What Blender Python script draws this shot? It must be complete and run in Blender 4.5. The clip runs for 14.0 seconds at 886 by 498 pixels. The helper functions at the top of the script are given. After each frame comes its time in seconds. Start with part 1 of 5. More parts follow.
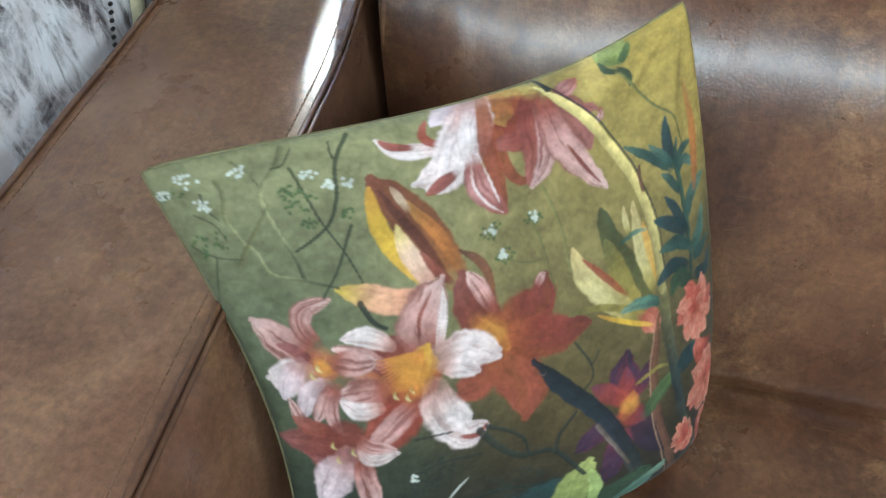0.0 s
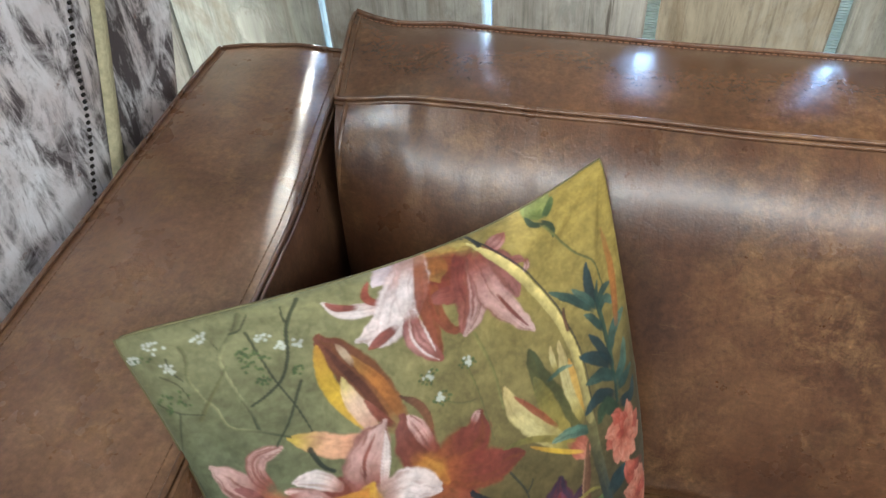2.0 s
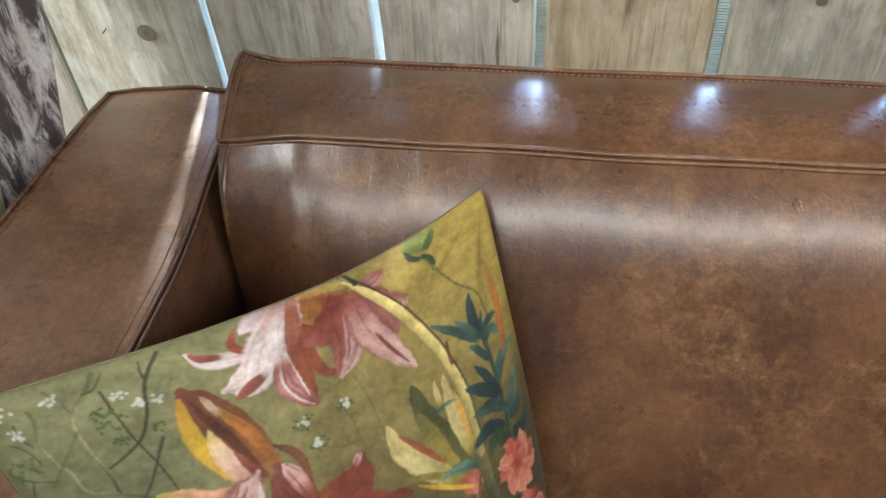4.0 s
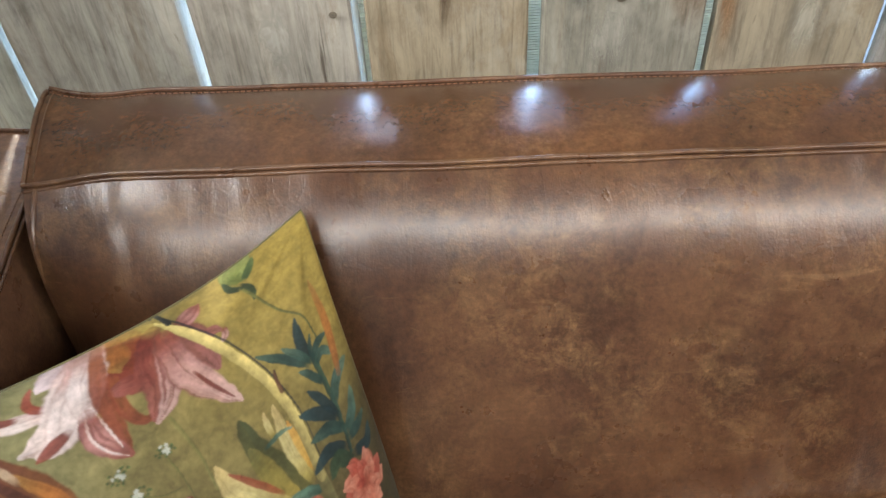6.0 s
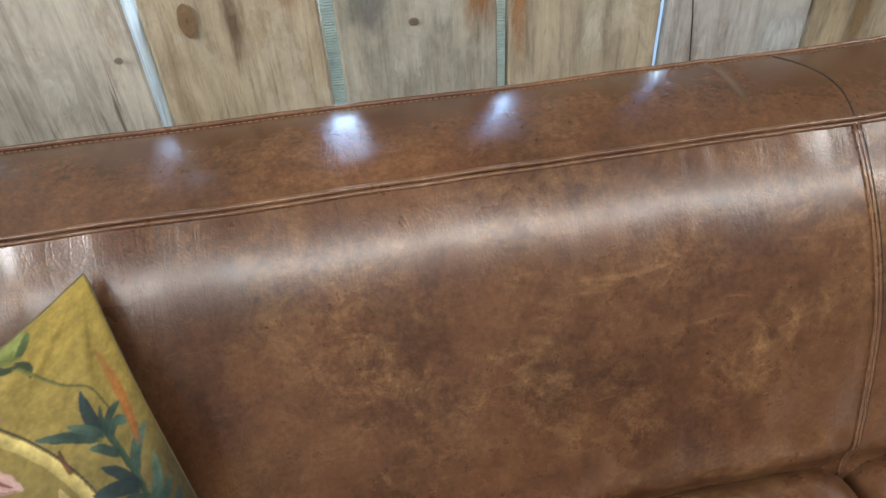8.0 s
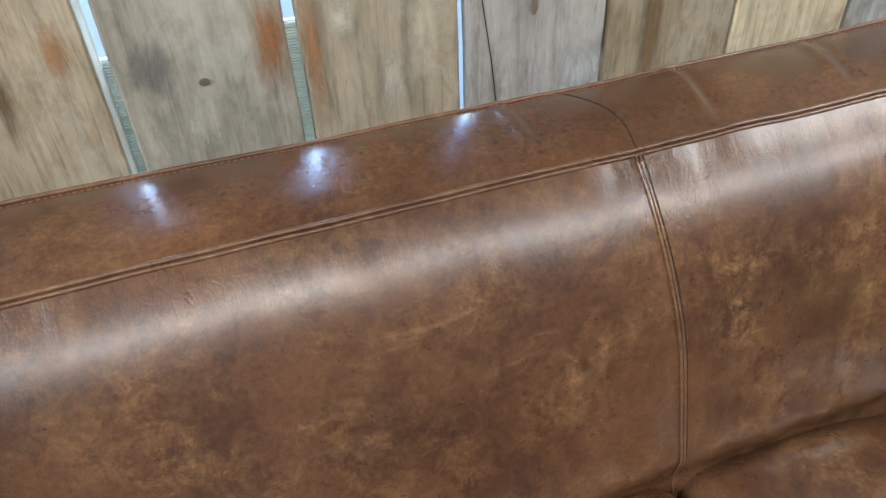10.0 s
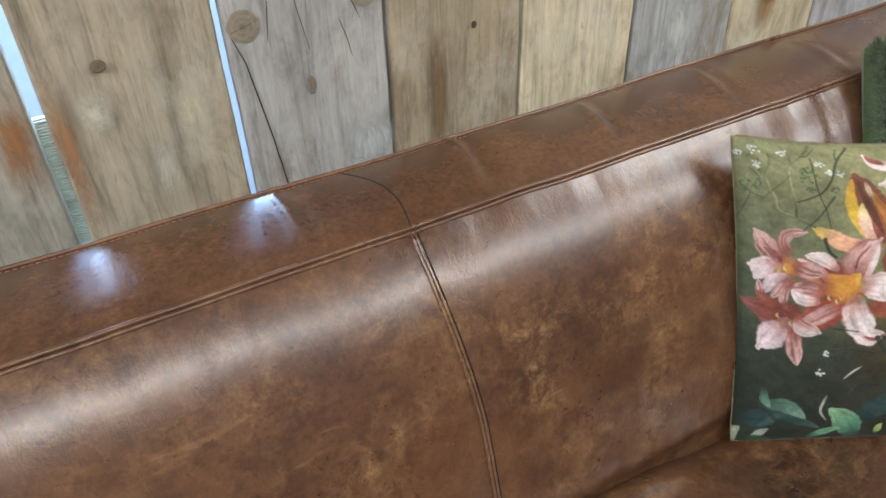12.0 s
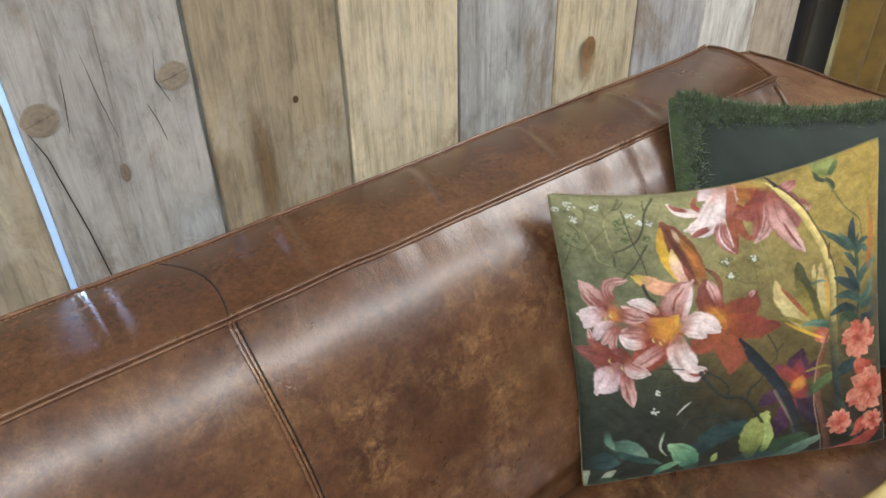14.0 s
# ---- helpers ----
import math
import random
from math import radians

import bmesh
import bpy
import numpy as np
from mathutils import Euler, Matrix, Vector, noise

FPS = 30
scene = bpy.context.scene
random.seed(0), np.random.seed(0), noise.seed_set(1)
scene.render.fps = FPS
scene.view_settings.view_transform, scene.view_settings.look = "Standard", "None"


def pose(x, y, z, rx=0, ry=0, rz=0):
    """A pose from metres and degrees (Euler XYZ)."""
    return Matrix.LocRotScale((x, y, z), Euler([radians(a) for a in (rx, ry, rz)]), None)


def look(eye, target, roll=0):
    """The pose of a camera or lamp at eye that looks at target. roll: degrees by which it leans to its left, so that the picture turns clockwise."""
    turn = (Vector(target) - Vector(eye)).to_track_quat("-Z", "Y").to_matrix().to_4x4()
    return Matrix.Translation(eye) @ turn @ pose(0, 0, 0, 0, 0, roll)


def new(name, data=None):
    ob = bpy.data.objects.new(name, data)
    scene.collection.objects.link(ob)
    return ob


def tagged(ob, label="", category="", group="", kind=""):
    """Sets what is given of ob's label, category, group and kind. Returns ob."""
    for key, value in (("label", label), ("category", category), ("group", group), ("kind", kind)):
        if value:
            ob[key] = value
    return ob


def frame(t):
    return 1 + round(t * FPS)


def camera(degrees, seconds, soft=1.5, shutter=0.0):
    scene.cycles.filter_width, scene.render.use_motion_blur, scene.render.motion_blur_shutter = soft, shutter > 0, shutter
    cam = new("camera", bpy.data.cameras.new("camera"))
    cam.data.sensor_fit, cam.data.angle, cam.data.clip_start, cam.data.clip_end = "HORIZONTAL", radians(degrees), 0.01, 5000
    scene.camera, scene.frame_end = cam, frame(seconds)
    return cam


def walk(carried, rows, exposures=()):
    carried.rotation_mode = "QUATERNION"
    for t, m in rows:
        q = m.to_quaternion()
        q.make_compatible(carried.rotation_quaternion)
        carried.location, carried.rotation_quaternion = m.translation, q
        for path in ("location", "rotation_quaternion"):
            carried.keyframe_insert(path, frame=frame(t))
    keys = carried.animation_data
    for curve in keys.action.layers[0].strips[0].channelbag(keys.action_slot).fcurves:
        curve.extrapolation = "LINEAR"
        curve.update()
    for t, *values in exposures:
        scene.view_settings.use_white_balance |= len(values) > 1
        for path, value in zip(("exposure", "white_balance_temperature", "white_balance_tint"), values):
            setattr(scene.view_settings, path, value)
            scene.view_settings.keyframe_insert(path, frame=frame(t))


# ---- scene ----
cam = camera(62.1, 14.0)
PATH = [
    (0, (0.192, -0.047, 1.119), (-0.266, 1.16, -0.408), -5.1),
    (0.5, (0.197, -0.044, 1.161), (-0.259, 1.205, -0.333), -4.8),
    (1, (0.208, -0.043, 1.183), (-0.249, 1.251, -0.272), -4.6),
    (1.5, (0.217, -0.044, 1.195), (-0.239, 1.294, -0.219), -4.5),
    (2, (0.228, -0.042, 1.2), (-0.219, 1.329, -0.185), -4.4),
    (2.5, (0.247, -0.034, 1.197), (-0.186, 1.361, -0.17), -4.4),
    (3, (0.263, -0.026, 1.197), (-0.146, 1.389, -0.156), -4.3),
    (5.5, (0.338, -0.009, 1.201), (0.176, 1.466, -0.139), -4.4),
    (6, (0.361, -0.003, 1.199), (0.276, 1.479, -0.142), -4.1),
    (6.5, (0.386, 0.001, 1.2), (0.364, 1.486, -0.139), -4.3),
    (7, (0.407, 0.003, 1.201), (0.463, 1.49, -0.134), -3.9),
    (7.5, (0.43, 0.007, 1.201), (0.555, 1.493, -0.132), -3.8),
    (8, (0.452, 0.009, 1.203), (0.642, 1.492, -0.125), -3.8),
    (10.5, (0.581, 0.017, 1.212), (1.128, 1.47, -0.049), -2.4),
    (11, (0.614, 0.015, 1.217), (1.234, 1.455, -0.025), -2.3),
    (11.5, (0.646, 0.014, 1.222), (1.34, 1.437, -0.001), -2.0),
    (12, (0.676, 0.01, 1.224), (1.443, 1.42, 0.03), -1.9),
    (12.5, (0.699, 0.01, 1.232), (1.539, 1.392, 0.055), -1.6),
    (13, (0.724, 0.006, 1.24), (1.629, 1.365, 0.085), -1.5),
    (13.5, (0.745, -0.004, 1.248), (1.714, 1.33, 0.116), -1.4),
    (14, (0.757, -0.018, 1.253), (1.782, 1.291, 0.142), -1.4),
]
EXPOSURES = [(0.0, 4.54, 5450, -4.0), (1.5, 4.42, 5950, 1.5), (3.0, 4.28, 6400, 5.5), (5.5, 4.28, 6650, 7.0), (7.5, 4.24, 6600, 7.5), (11.0, 4.18, 6250, 7.0), (14.0, 4.14, 6400, 8.0)]
walk(cam, [(t, look(eye, target, roll)) for t, eye, target, roll in PATH], EXPOSURES)

# ---- world, sun, large lights ----
world = bpy.data.worlds.new("daylight")
scene.world = world
world.use_nodes = True
wn = world.node_tree
sky = wn.nodes.new("ShaderNodeTexSky")
sky.sky_type, sky.sun_disc = "NISHITA", False
sky.dust_density, sky.ozone_density = 0.3, 4.5
sky.sun_elevation, sky.sun_rotation = radians(38), radians(-15)
wn.links.new(sky.outputs[0], wn.nodes["Background"].inputs[0])
wn.nodes["Background"].inputs[1].default_value = 0.15
SUN_WAY = Vector((0.27, -0.96, -0.78))
sun = new("sun", bpy.data.lights.new("sun", "SUN"))
sun.data.energy, sun.data.angle, sun.data.color = 0.19, radians(2.2), (1.0, 0.93, 0.82)
sun.matrix_world = Matrix.Translation((0, 3, 4)) @ SUN_WAY.to_track_quat("-Z", "Y").to_matrix().to_4x4()


def area(name, place, target, sx, sy, watts, colour):
    lamp = new(name, bpy.data.lights.new(name, "AREA"))
    lamp.data.shape, lamp.data.size, lamp.data.size_y = "RECTANGLE", sx, sy
    lamp.data.energy, lamp.data.color = watts, colour
    lamp.matrix_world = look(place, target)
    return lamp


# strip lights of the show room, mirrored by the leather, added fill lamps, and the window beside the planks
for lx in (-1.4, 0.4, 2.2, 4.0):
    area("strip_lamp", (lx, -1.60, 2.50), (lx, -1.2, 0), 1.6, 0.40, 2.5, (1.0, 0.98, 0.97))
# two unseen fills, added at the sides for the arm and the cushions' shadows
area("side_fill_lamp", (-1.05, -0.25, 2.20), (-0.10, 0.25, 0.7), 0.50, 0.50, 1.5, (0.98, 0.98, 1.0))
# broad unseen fill, added overhead to brighten the left arm
area("arm_fill_lamp", (-1.70, -0.45, 2.50), (-0.85, -0.20, 0), 1.3, 1.3, 7.0, (0.98, 0.98, 1.0))
area("side_fill_lamp", (2.75, -0.25, 2.30), (1.9, 0.2, 0.6), 0.75, 0.75, 1.5, (1.0, 0.98, 0.96))
area("side_window_lamp", (-1.24, 0.88, 1.18), (-0.6, -0.6, 0.85), 0.9, 0.5, 3.0, (0.80, 0.90, 1.0))


# ---- materials ----
def lin(r, g, b):
    return tuple(((c / 255 + 0.055) / 1.055) ** 2.4 if c > 10 else c / 255 / 12.92 for c in (r, g, b))


class Nodes:
    """A small builder of node materials."""

    def __init__(self, name):
        self.m = bpy.data.materials.new(name)
        self.m.use_nodes = True
        self.t = self.m.node_tree
        self.b = self.t.nodes["Principled BSDF"]
        self.co = self.add("ShaderNodeTexCoord").outputs["Object"]

    def add(self, kind, **values):
        n = self.t.nodes.new(kind)
        for k, v in values.items():
            if k in n.inputs:
                n.inputs[k].default_value = v
        return n

    def link(self, a, b):
        self.t.links.new(a, b)

    def scaled(self, x, y, z, rot=(0, 0, 0)):
        n = self.add("ShaderNodeMapping")
        n.inputs["Scale"].default_value = (x, y, z)
        n.inputs["Rotation"].default_value = rot
        self.link(self.co, n.inputs["Vector"])
        return n.outputs[0]

    def noise(self, scale, detail=4.0, rough=0.55, vec=None, dist=0.0):
        n = self.add("ShaderNodeTexNoise", Scale=scale, Detail=detail, Roughness=rough, Distortion=dist)
        self.link(vec or self.co, n.inputs["Vector"])
        return n.outputs["Fac"]

    def cells(self, scale, vec=None, feature="F1"):
        n = self.add("ShaderNodeTexVoronoi", Scale=scale)
        n.feature = feature
        self.link(vec or self.co, n.inputs["Vector"])
        return n.outputs["Distance"]

    def ramp(self, fac, stops):
        n = self.add("ShaderNodeValToRGB")
        e = n.color_ramp.elements
        while len(e) < len(stops):
            e.new(0.5)
        for el, (p, c) in zip(e, stops):
            el.position = p
            el.color = (*c, 1) if isinstance(c, tuple) else (c, c, c, 1)
        self.link(fac, n.inputs[0])
        return n.outputs[0]

    def mix(self, fac, a, b, mode="MIX"):
        n = self.t.nodes.new("ShaderNodeMix")
        n.data_type, n.blend_type = "RGBA", mode
        for sock, val in ((n.inputs[0], fac), (n.inputs[6], a), (n.inputs[7], b)):
            if isinstance(val, (int, float)):
                sock.default_value = val
            elif isinstance(val, tuple):
                sock.default_value = (*val, 1)
            else:
                self.link(val, sock)
        return n.outputs[2]

    def math(self, op, a, b=0.0):
        n = self.t.nodes.new("ShaderNodeMath")
        n.operation = op
        for i, val in enumerate((a, b)):
            if isinstance(val, (int, float)):
                n.inputs[i].default_value = val
            else:
                self.link(val, n.inputs[i])
        return n.outputs[0]

    def bump(self, height, strength, dist=0.002, after=None):
        n = self.add("ShaderNodeBump", Strength=strength, Distance=dist)
        self.link(height, n.inputs["Height"])
        if after:
            self.link(after, n.inputs["Normal"])
        return n.outputs[0]

    def done(self, colour=None, rough=None, normal=None, **values):
        for sock, val in (("Base Color", colour), ("Roughness", rough), ("Normal", normal)):
            if val is None:
                continue
            if isinstance(val, tuple):
                self.b.inputs[sock].default_value = (*val, 1)
            elif isinstance(val, (int, float)):
                self.b.inputs[sock].default_value = val
            else:
                self.link(val, self.b.inputs[sock])
        for k, v in values.items():
            self.b.inputs[k.replace("_", " ")].default_value = v
        return self.m


def leather(name, dark, mid, pale, gloss=0.0, wear=1.0):
    n = Nodes(name)
    cloud = n.noise(6.0, 8, 0.70, dist=0.3)
    base = n.ramp(cloud, [(0.30, dark), (0.50, mid), (0.70, pale)])
    speck = n.noise(38, 12, 0.80, dist=0.4)
    where = n.ramp(n.noise(7.0, 6, 0.65), [(0.44, 0.0), (0.66, 1.0)])
    scuff = n.math("MULTIPLY", n.ramp(speck, [(0.44, 0.0), (0.70, 1.0)]), where)
    col = n.mix(n.math("MULTIPLY", scuff, 0.72 * wear), base, lin(150, 116, 78))
    soil = n.math("MULTIPLY", n.ramp(n.noise(30, 9, 0.75), [(0.50, 0.0), (0.72, 1.0)]), n.ramp(n.noise(4.4, 3, 0.5), [(0.45, 0.0), (0.62, 1.0)]))
    col = n.mix(n.math("MULTIPLY", soil, 0.30), col, lin(66, 40, 28))
    fine = n.ramp(n.noise(150, 8, 0.75), [(0.28, 0.56), (0.72, 1.38)])
    col = n.mix(1.0, col, fine, "MULTIPLY")
    for turn, size in (((0.5, 0.3, 0.7), 9.0), ((0.2, 1.1, 2.0), 15.0)):
        scratch = n.ramp(n.noise(size, 9, 0.72, n.scaled(1.0, 1.0, 6.0, turn), 0.5), [(0.62, 0.0), (0.67, 1.0)])
        col = n.mix(n.math("MULTIPLY", scratch, 0.10 * wear), col, lin(172, 138, 98))
    pebble = n.cells(420)
    wrinkle = n.noise(26, 5, 0.62, n.scaled(1.6, 0.5, 0.45), 1.0)
    crease = n.ramp(n.cells(46, n.scaled(1.7, 0.7, 0.7), "DISTANCE_TO_EDGE"), [(0.0, 0.0), (0.07, 1.0)])
    nm = n.bump(pebble, 0.20, 0.0006)
    nm = n.bump(wrinkle, 0.19, 0.004, nm)
    nm = n.bump(n.math("MULTIPLY", crease, n.ramp(n.noise(6, 2), [(0.45, 0.0), (0.62, 1.0)])), 0.10, 0.001, nm)
    rough = n.ramp(n.noise(9, 5, 0.65), [(0.30, 0.25 - gloss * 0.7), (0.70, 0.33 - gloss * 0.8)])
    return n.done(col, rough, nm, Specular_IOR_Level=0.5, Coat_Weight=0.35, Coat_Roughness=0.20 - gloss * 0.6)


LEATHER = leather("brown_leather", lin(50, 31, 22), lin(76, 49, 33), lin(100, 69, 46))
# arms: more scuffs, and light on them put into a paler base colour
WORN_LIT = leather("worn_lit_leather", lin(84, 57, 43), lin(116, 84, 64), lin(146, 114, 88), 0.0, 1.25)
POLISHED = leather("polished_leather", lin(60, 38, 25), lin(82, 53, 35), lin(102, 69, 45), 0.06, 0.55)
CORD = leather("piping_leather", lin(66, 43, 31), lin(90, 62, 45), lin(112, 82, 60))


def plain(name, colour, rough=0.6, scale=30.0, amount=0.25, **values):
    n = Nodes(name)
    c = n.mix(1.0, colour, n.ramp(n.noise(scale, 5, 0.6), [(0.3, 1 - amount), (0.7, 1 + amount)]), "MULTIPLY")
    return n.done(c, rough, n.bump(n.noise(scale * 6, 3), 0.15, 0.001), **values)


THREAD = plain("thread", lin(112, 84, 62), 0.7, 200)
# near black: wood splits, zip stitching, and shade drawn along the sofa's seams
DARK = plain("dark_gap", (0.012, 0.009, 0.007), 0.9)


def timber():
    n = Nodes("weathered_timber")
    info = n.add("ShaderNodeObjectInfo")
    shift = n.add("ShaderNodeVectorMath")
    shift.operation = "ADD"
    rnd = n.add("ShaderNodeCombineXYZ")
    n.link(n.math("MULTIPLY", info.outputs["Random"], 37.0), rnd.inputs[0])
    n.link(n.math("MULTIPLY", info.outputs["Random"], 91.0), rnd.inputs[2])
    n.link(n.co, shift.inputs[0])
    n.link(rnd.outputs[0], shift.inputs[1])
    n.co = shift.outputs[0]
    grain = n.noise(110, 9, 0.74, n.scaled(1.0, 1.0, 0.060), 0.6)
    bands = n.noise(16, 6, 0.66, n.scaled(1.0, 1.0, 0.12), 1.4)
    stain = n.noise(9, 9, 0.70, n.scaled(1.0, 1.0, 0.6), 0.3)
    col = n.mix(1.0, info.outputs["Color"], n.ramp(bands, [(0.25, (0.60, 0.56, 0.51)), (0.5, (1.0, 1.0, 1.0)), (0.75, (1.16, 1.13, 1.06))]), "MULTIPLY")
    col = n.mix(1.0, col, n.ramp(grain, [(0.30, 0.56), (0.5, 1.0), (0.72, 1.16)]), "MULTIPLY")
    mottle = n.noise(34, 10, 0.72, n.scaled(1.0, 1.0, 0.45), 0.5)
    col = n.mix(1.0, col, n.ramp(mottle, [(0.32, 0.70), (0.50, 1.0), (0.68, 1.18)]), "MULTIPLY")
    col = n.mix(n.ramp(stain, [(0.52, 0.0), (0.66, 0.42)]), col, lin(190, 186, 174))
    dirt = n.ramp(n.noise(6, 10, 0.75, n.scaled(1.3, 1.0, 0.5), 0.6), [(0.53, 0.0), (0.66, 0.62)])
    col = n.mix(dirt, col, lin(116, 94, 66))
    rub = n.ramp(n.noise(120, 6, 0.7, n.scaled(1.0, 1.0, 0.22), 0.4), [(0.62, 0.0), (0.72, 0.55)])
    col = n.mix(rub, col, lin(92, 78, 60))
    crack = n.ramp(n.noise(60, 5, 0.6, n.scaled(1.0, 1.0, 0.03), 0.8), [(0.67, 0.0), (0.71, 0.75)])
    col = n.mix(crack, col, lin(70, 58, 46))
    col = n.mix(1.0, col, (0.90, 0.90, 0.90), "MULTIPLY")
    nm = n.bump(grain, 0.35, 0.002)
    nm = n.bump(crack, 0.3, -0.002, nm)
    return n.done(col, 0.78, nm, Specular_IOR_Level=0.25)


TIMBER = timber()


def dyed(name, sheen, rough, amount):
    """Printed cloth: the dye is an attribute of the mesh, with a brushed grain over it."""
    n = Nodes(name)
    dye = n.add("ShaderNodeVertexColor")
    dye.layer_name = "dye"
    brush = n.ramp(n.noise(70, 6, 0.7, dist=1.5), [(0.28, 1 - amount), (0.72, 1 + amount)])
    col = n.mix(1.0, dye.outputs[0], brush, "MULTIPLY")
    weave = n.noise(1400, 2)
    nm = n.bump(weave, 0.25, 0.0004)
    return n.done(col, rough, nm, Sheen_Weight=sheen, Sheen_Roughness=0.4, Specular_IOR_Level=0.25)


CLOTH = dyed("printed_velvet", 0.08, 0.7, 0.16)


def soaked():
    n = Nodes("wood_stain")
    dye = n.add("ShaderNodeVertexColor")
    dye.layer_name = "dye"
    lie = n.add("ShaderNodeVertexColor")
    lie.layer_name = "lie"
    sep = n.add("ShaderNodeSeparateColor")
    n.link(lie.outputs[0], sep.inputs[0])
    blot = n.math("ADD", sep.outputs[0], n.math("MULTIPLY", n.math("SUBTRACT", n.noise(26, 8, 0.75, n.scaled(1.0, 1.0, 0.30), 0.8), 0.5), 3.0))
    fade = n.math("SUBTRACT", 1.0, sep.outputs[0])
    n.link(n.math("MULTIPLY", n.ramp(blot, [(0.10, 0.75), (0.95, 0.0)]), n.ramp(fade, [(0.0, 0.0), (0.5, 1.0)])), n.b.inputs["Alpha"])
    col = n.mix(1.0, dye.outputs[0], n.ramp(n.noise(90, 6, 0.65, n.scaled(1.0, 1.0, 0.05)), [(0.3, 0.72), (0.7, 1.2)]), "MULTIPLY")
    return n.done(col, 0.8, None, Specular_IOR_Level=0.2)


STAIN = soaked()
KNOT = dyed("knot_wood", 0.0, 0.75, 0.2)


def rug_cloth(name, dense):
    n = Nodes(name)
    pale = n.mix(n.ramp(n.noise(9, 5, 0.65), [(0.4, 0.0), (0.65, 1.0)]), lin(228, 228, 232), lin(196, 184, 184))
    streak = n.noise(34, 8, 0.75, n.scaled(1.0, 1.2, 0.32, (0.25, 0, 0)), 0.6)
    blot = n.noise(14, 7, 0.7, n.scaled(1.0, 1.0, 0.7), 1.0)
    worn = n.math("MULTIPLY", n.ramp(streak, [(0.45 - dense, 0.0), (0.56 - dense, 1.0)]), n.ramp(blot, [(0.42 - dense, 0.12), (0.56 - dense, 1.0)]))
    col = n.mix(worn, pale, lin(74, 66, 68))
    rust = n.ramp(n.noise(40, 6, 0.75), [(0.62, 0.0), (0.70, 0.8)])
    col = n.mix(rust, col, lin(116, 84, 74))
    return n.done(col, 0.85, n.bump(n.noise(300, 3), 0.4, 0.001), Sheen_Weight=0.15)


RUG = rug_cloth("distressed_rug_cloth", 0.0)
# rear rug: a denser dark pattern, with its shadows put into the colour
DARK_RUG = rug_cloth("darker_rug_cloth", 0.05)
BINDING = plain("binding_tape", lin(178, 172, 140), 0.8, 150)
GREEN_VELVET = plain("green_velvet", lin(23, 35, 28), 0.8, 18, 0.3, Sheen_Weight=0.05)
FUR = plain("green_fur", lin(62, 80, 45), 0.8, 60, 0.4, Sheen_Weight=0.3)
OLIVE_CLOTH = plain("olive_velvet", lin(104, 82, 30), 0.7, 14, 0.35, Sheen_Weight=0.1)
CREAM_CLOTH = plain("cream_cloth", lin(196, 178, 120), 0.8, 40, 0.2)
SEAM_CLOTH = plain("seam_cloth", lin(104, 98, 66), 0.8, 40, 0.3)
BLACK_METAL = plain("black_metal", (0.015, 0.015, 0.017), 0.45)
GREY_METAL = plain("grey_metal", lin(120, 118, 122), 0.5)
PLASTER = plain("plaster", (0.21, 0.20, 0.19), 0.9, 4, 0.12)
FLOORBOARD = plain("floorboard", (0.16, 0.11, 0.07), 0.6, 8, 0.3)
CONCRETE = plain("yard_concrete", (0.085, 0.088, 0.082), 0.9, 3, 0.1)
RIBBED = plain("ribbed_strip", lin(198, 208, 200), 0.5, 60, 0.15)
GLASS = Nodes("window_glass").done((0.9, 0.95, 0.95), 0.02, Transmission_Weight=1.0)
LAMP_WHITE = plain("lamp_housing", (0.75, 0.75, 0.74), 0.4)


# ---- mesh helpers ----
def part(name, bm, material, parent=None, label="", smooth=True):
    me = bpy.data.meshes.new(name)
    bmesh.ops.recalc_face_normals(bm, faces=bm.faces[:])
    bm.to_mesh(me)
    bm.free()
    if smooth:
        me.shade_smooth()
    me.materials.append(material)
    ob = new(name, me)
    if parent:
        ob.parent = parent
    if label:
        tagged(ob, label)
    return ob


def grid(bm, f, nu, nv, closed_v=False):
    """A sheet of quads over f(u, v) with u and v from 0 to 1."""
    vs = [[bm.verts.new(f(i / nu, j / nv)) for j in range(nv + (0 if closed_v else 1))] for i in range(nu + 1)]
    cols = nv if closed_v else nv
    for i in range(nu):
        for j in range(cols):
            k = (j + 1) % len(vs[0]) if closed_v else j + 1
            bm.faces.new((vs[i][j], vs[i + 1][j], vs[i + 1][k], vs[i][k]))
    return vs


def box(bm, x0, x1, y0, y1, z0, z1, bevel=0.0):
    got = bmesh.ops.create_cube(bm, size=1.0)["verts"]
    for v in got:
        v.co = Vector((x0 + (v.co.x + 0.5) * (x1 - x0), y0 + (v.co.y + 0.5) * (y1 - y0), z0 + (v.co.z + 0.5) * (z1 - z0)))
    if bevel:
        edges = list({e for v in got for e in v.link_edges})
        bmesh.ops.bevel(bm, geom=edges, offset=bevel, segments=2, affect="EDGES")


def tube(bm, points, radius, sides=8):
    """A round cord along points."""
    pts = [Vector(p) for p in points]
    rings = []
    for i, p in enumerate(pts):
        way = (pts[min(i + 1, len(pts) - 1)] - pts[max(i - 1, 0)]).normalized()
        side = way.cross(Vector((0.13, 0.21, 0.97))).normalized()
        up = side.cross(way)
        rings.append([bm.verts.new(p + radius * (math.cos(a) * side + math.sin(a) * up)) for a in (2 * math.pi * k / sides for k in range(sides))])
    for a, b in zip(rings, rings[1:]):
        for k in range(sides):
            bm.faces.new((a[k], a[(k + 1) % sides], b[(k + 1) % sides], b[k]))
    bm.faces.new(rings[0])
    bm.faces.new(rings[-1])


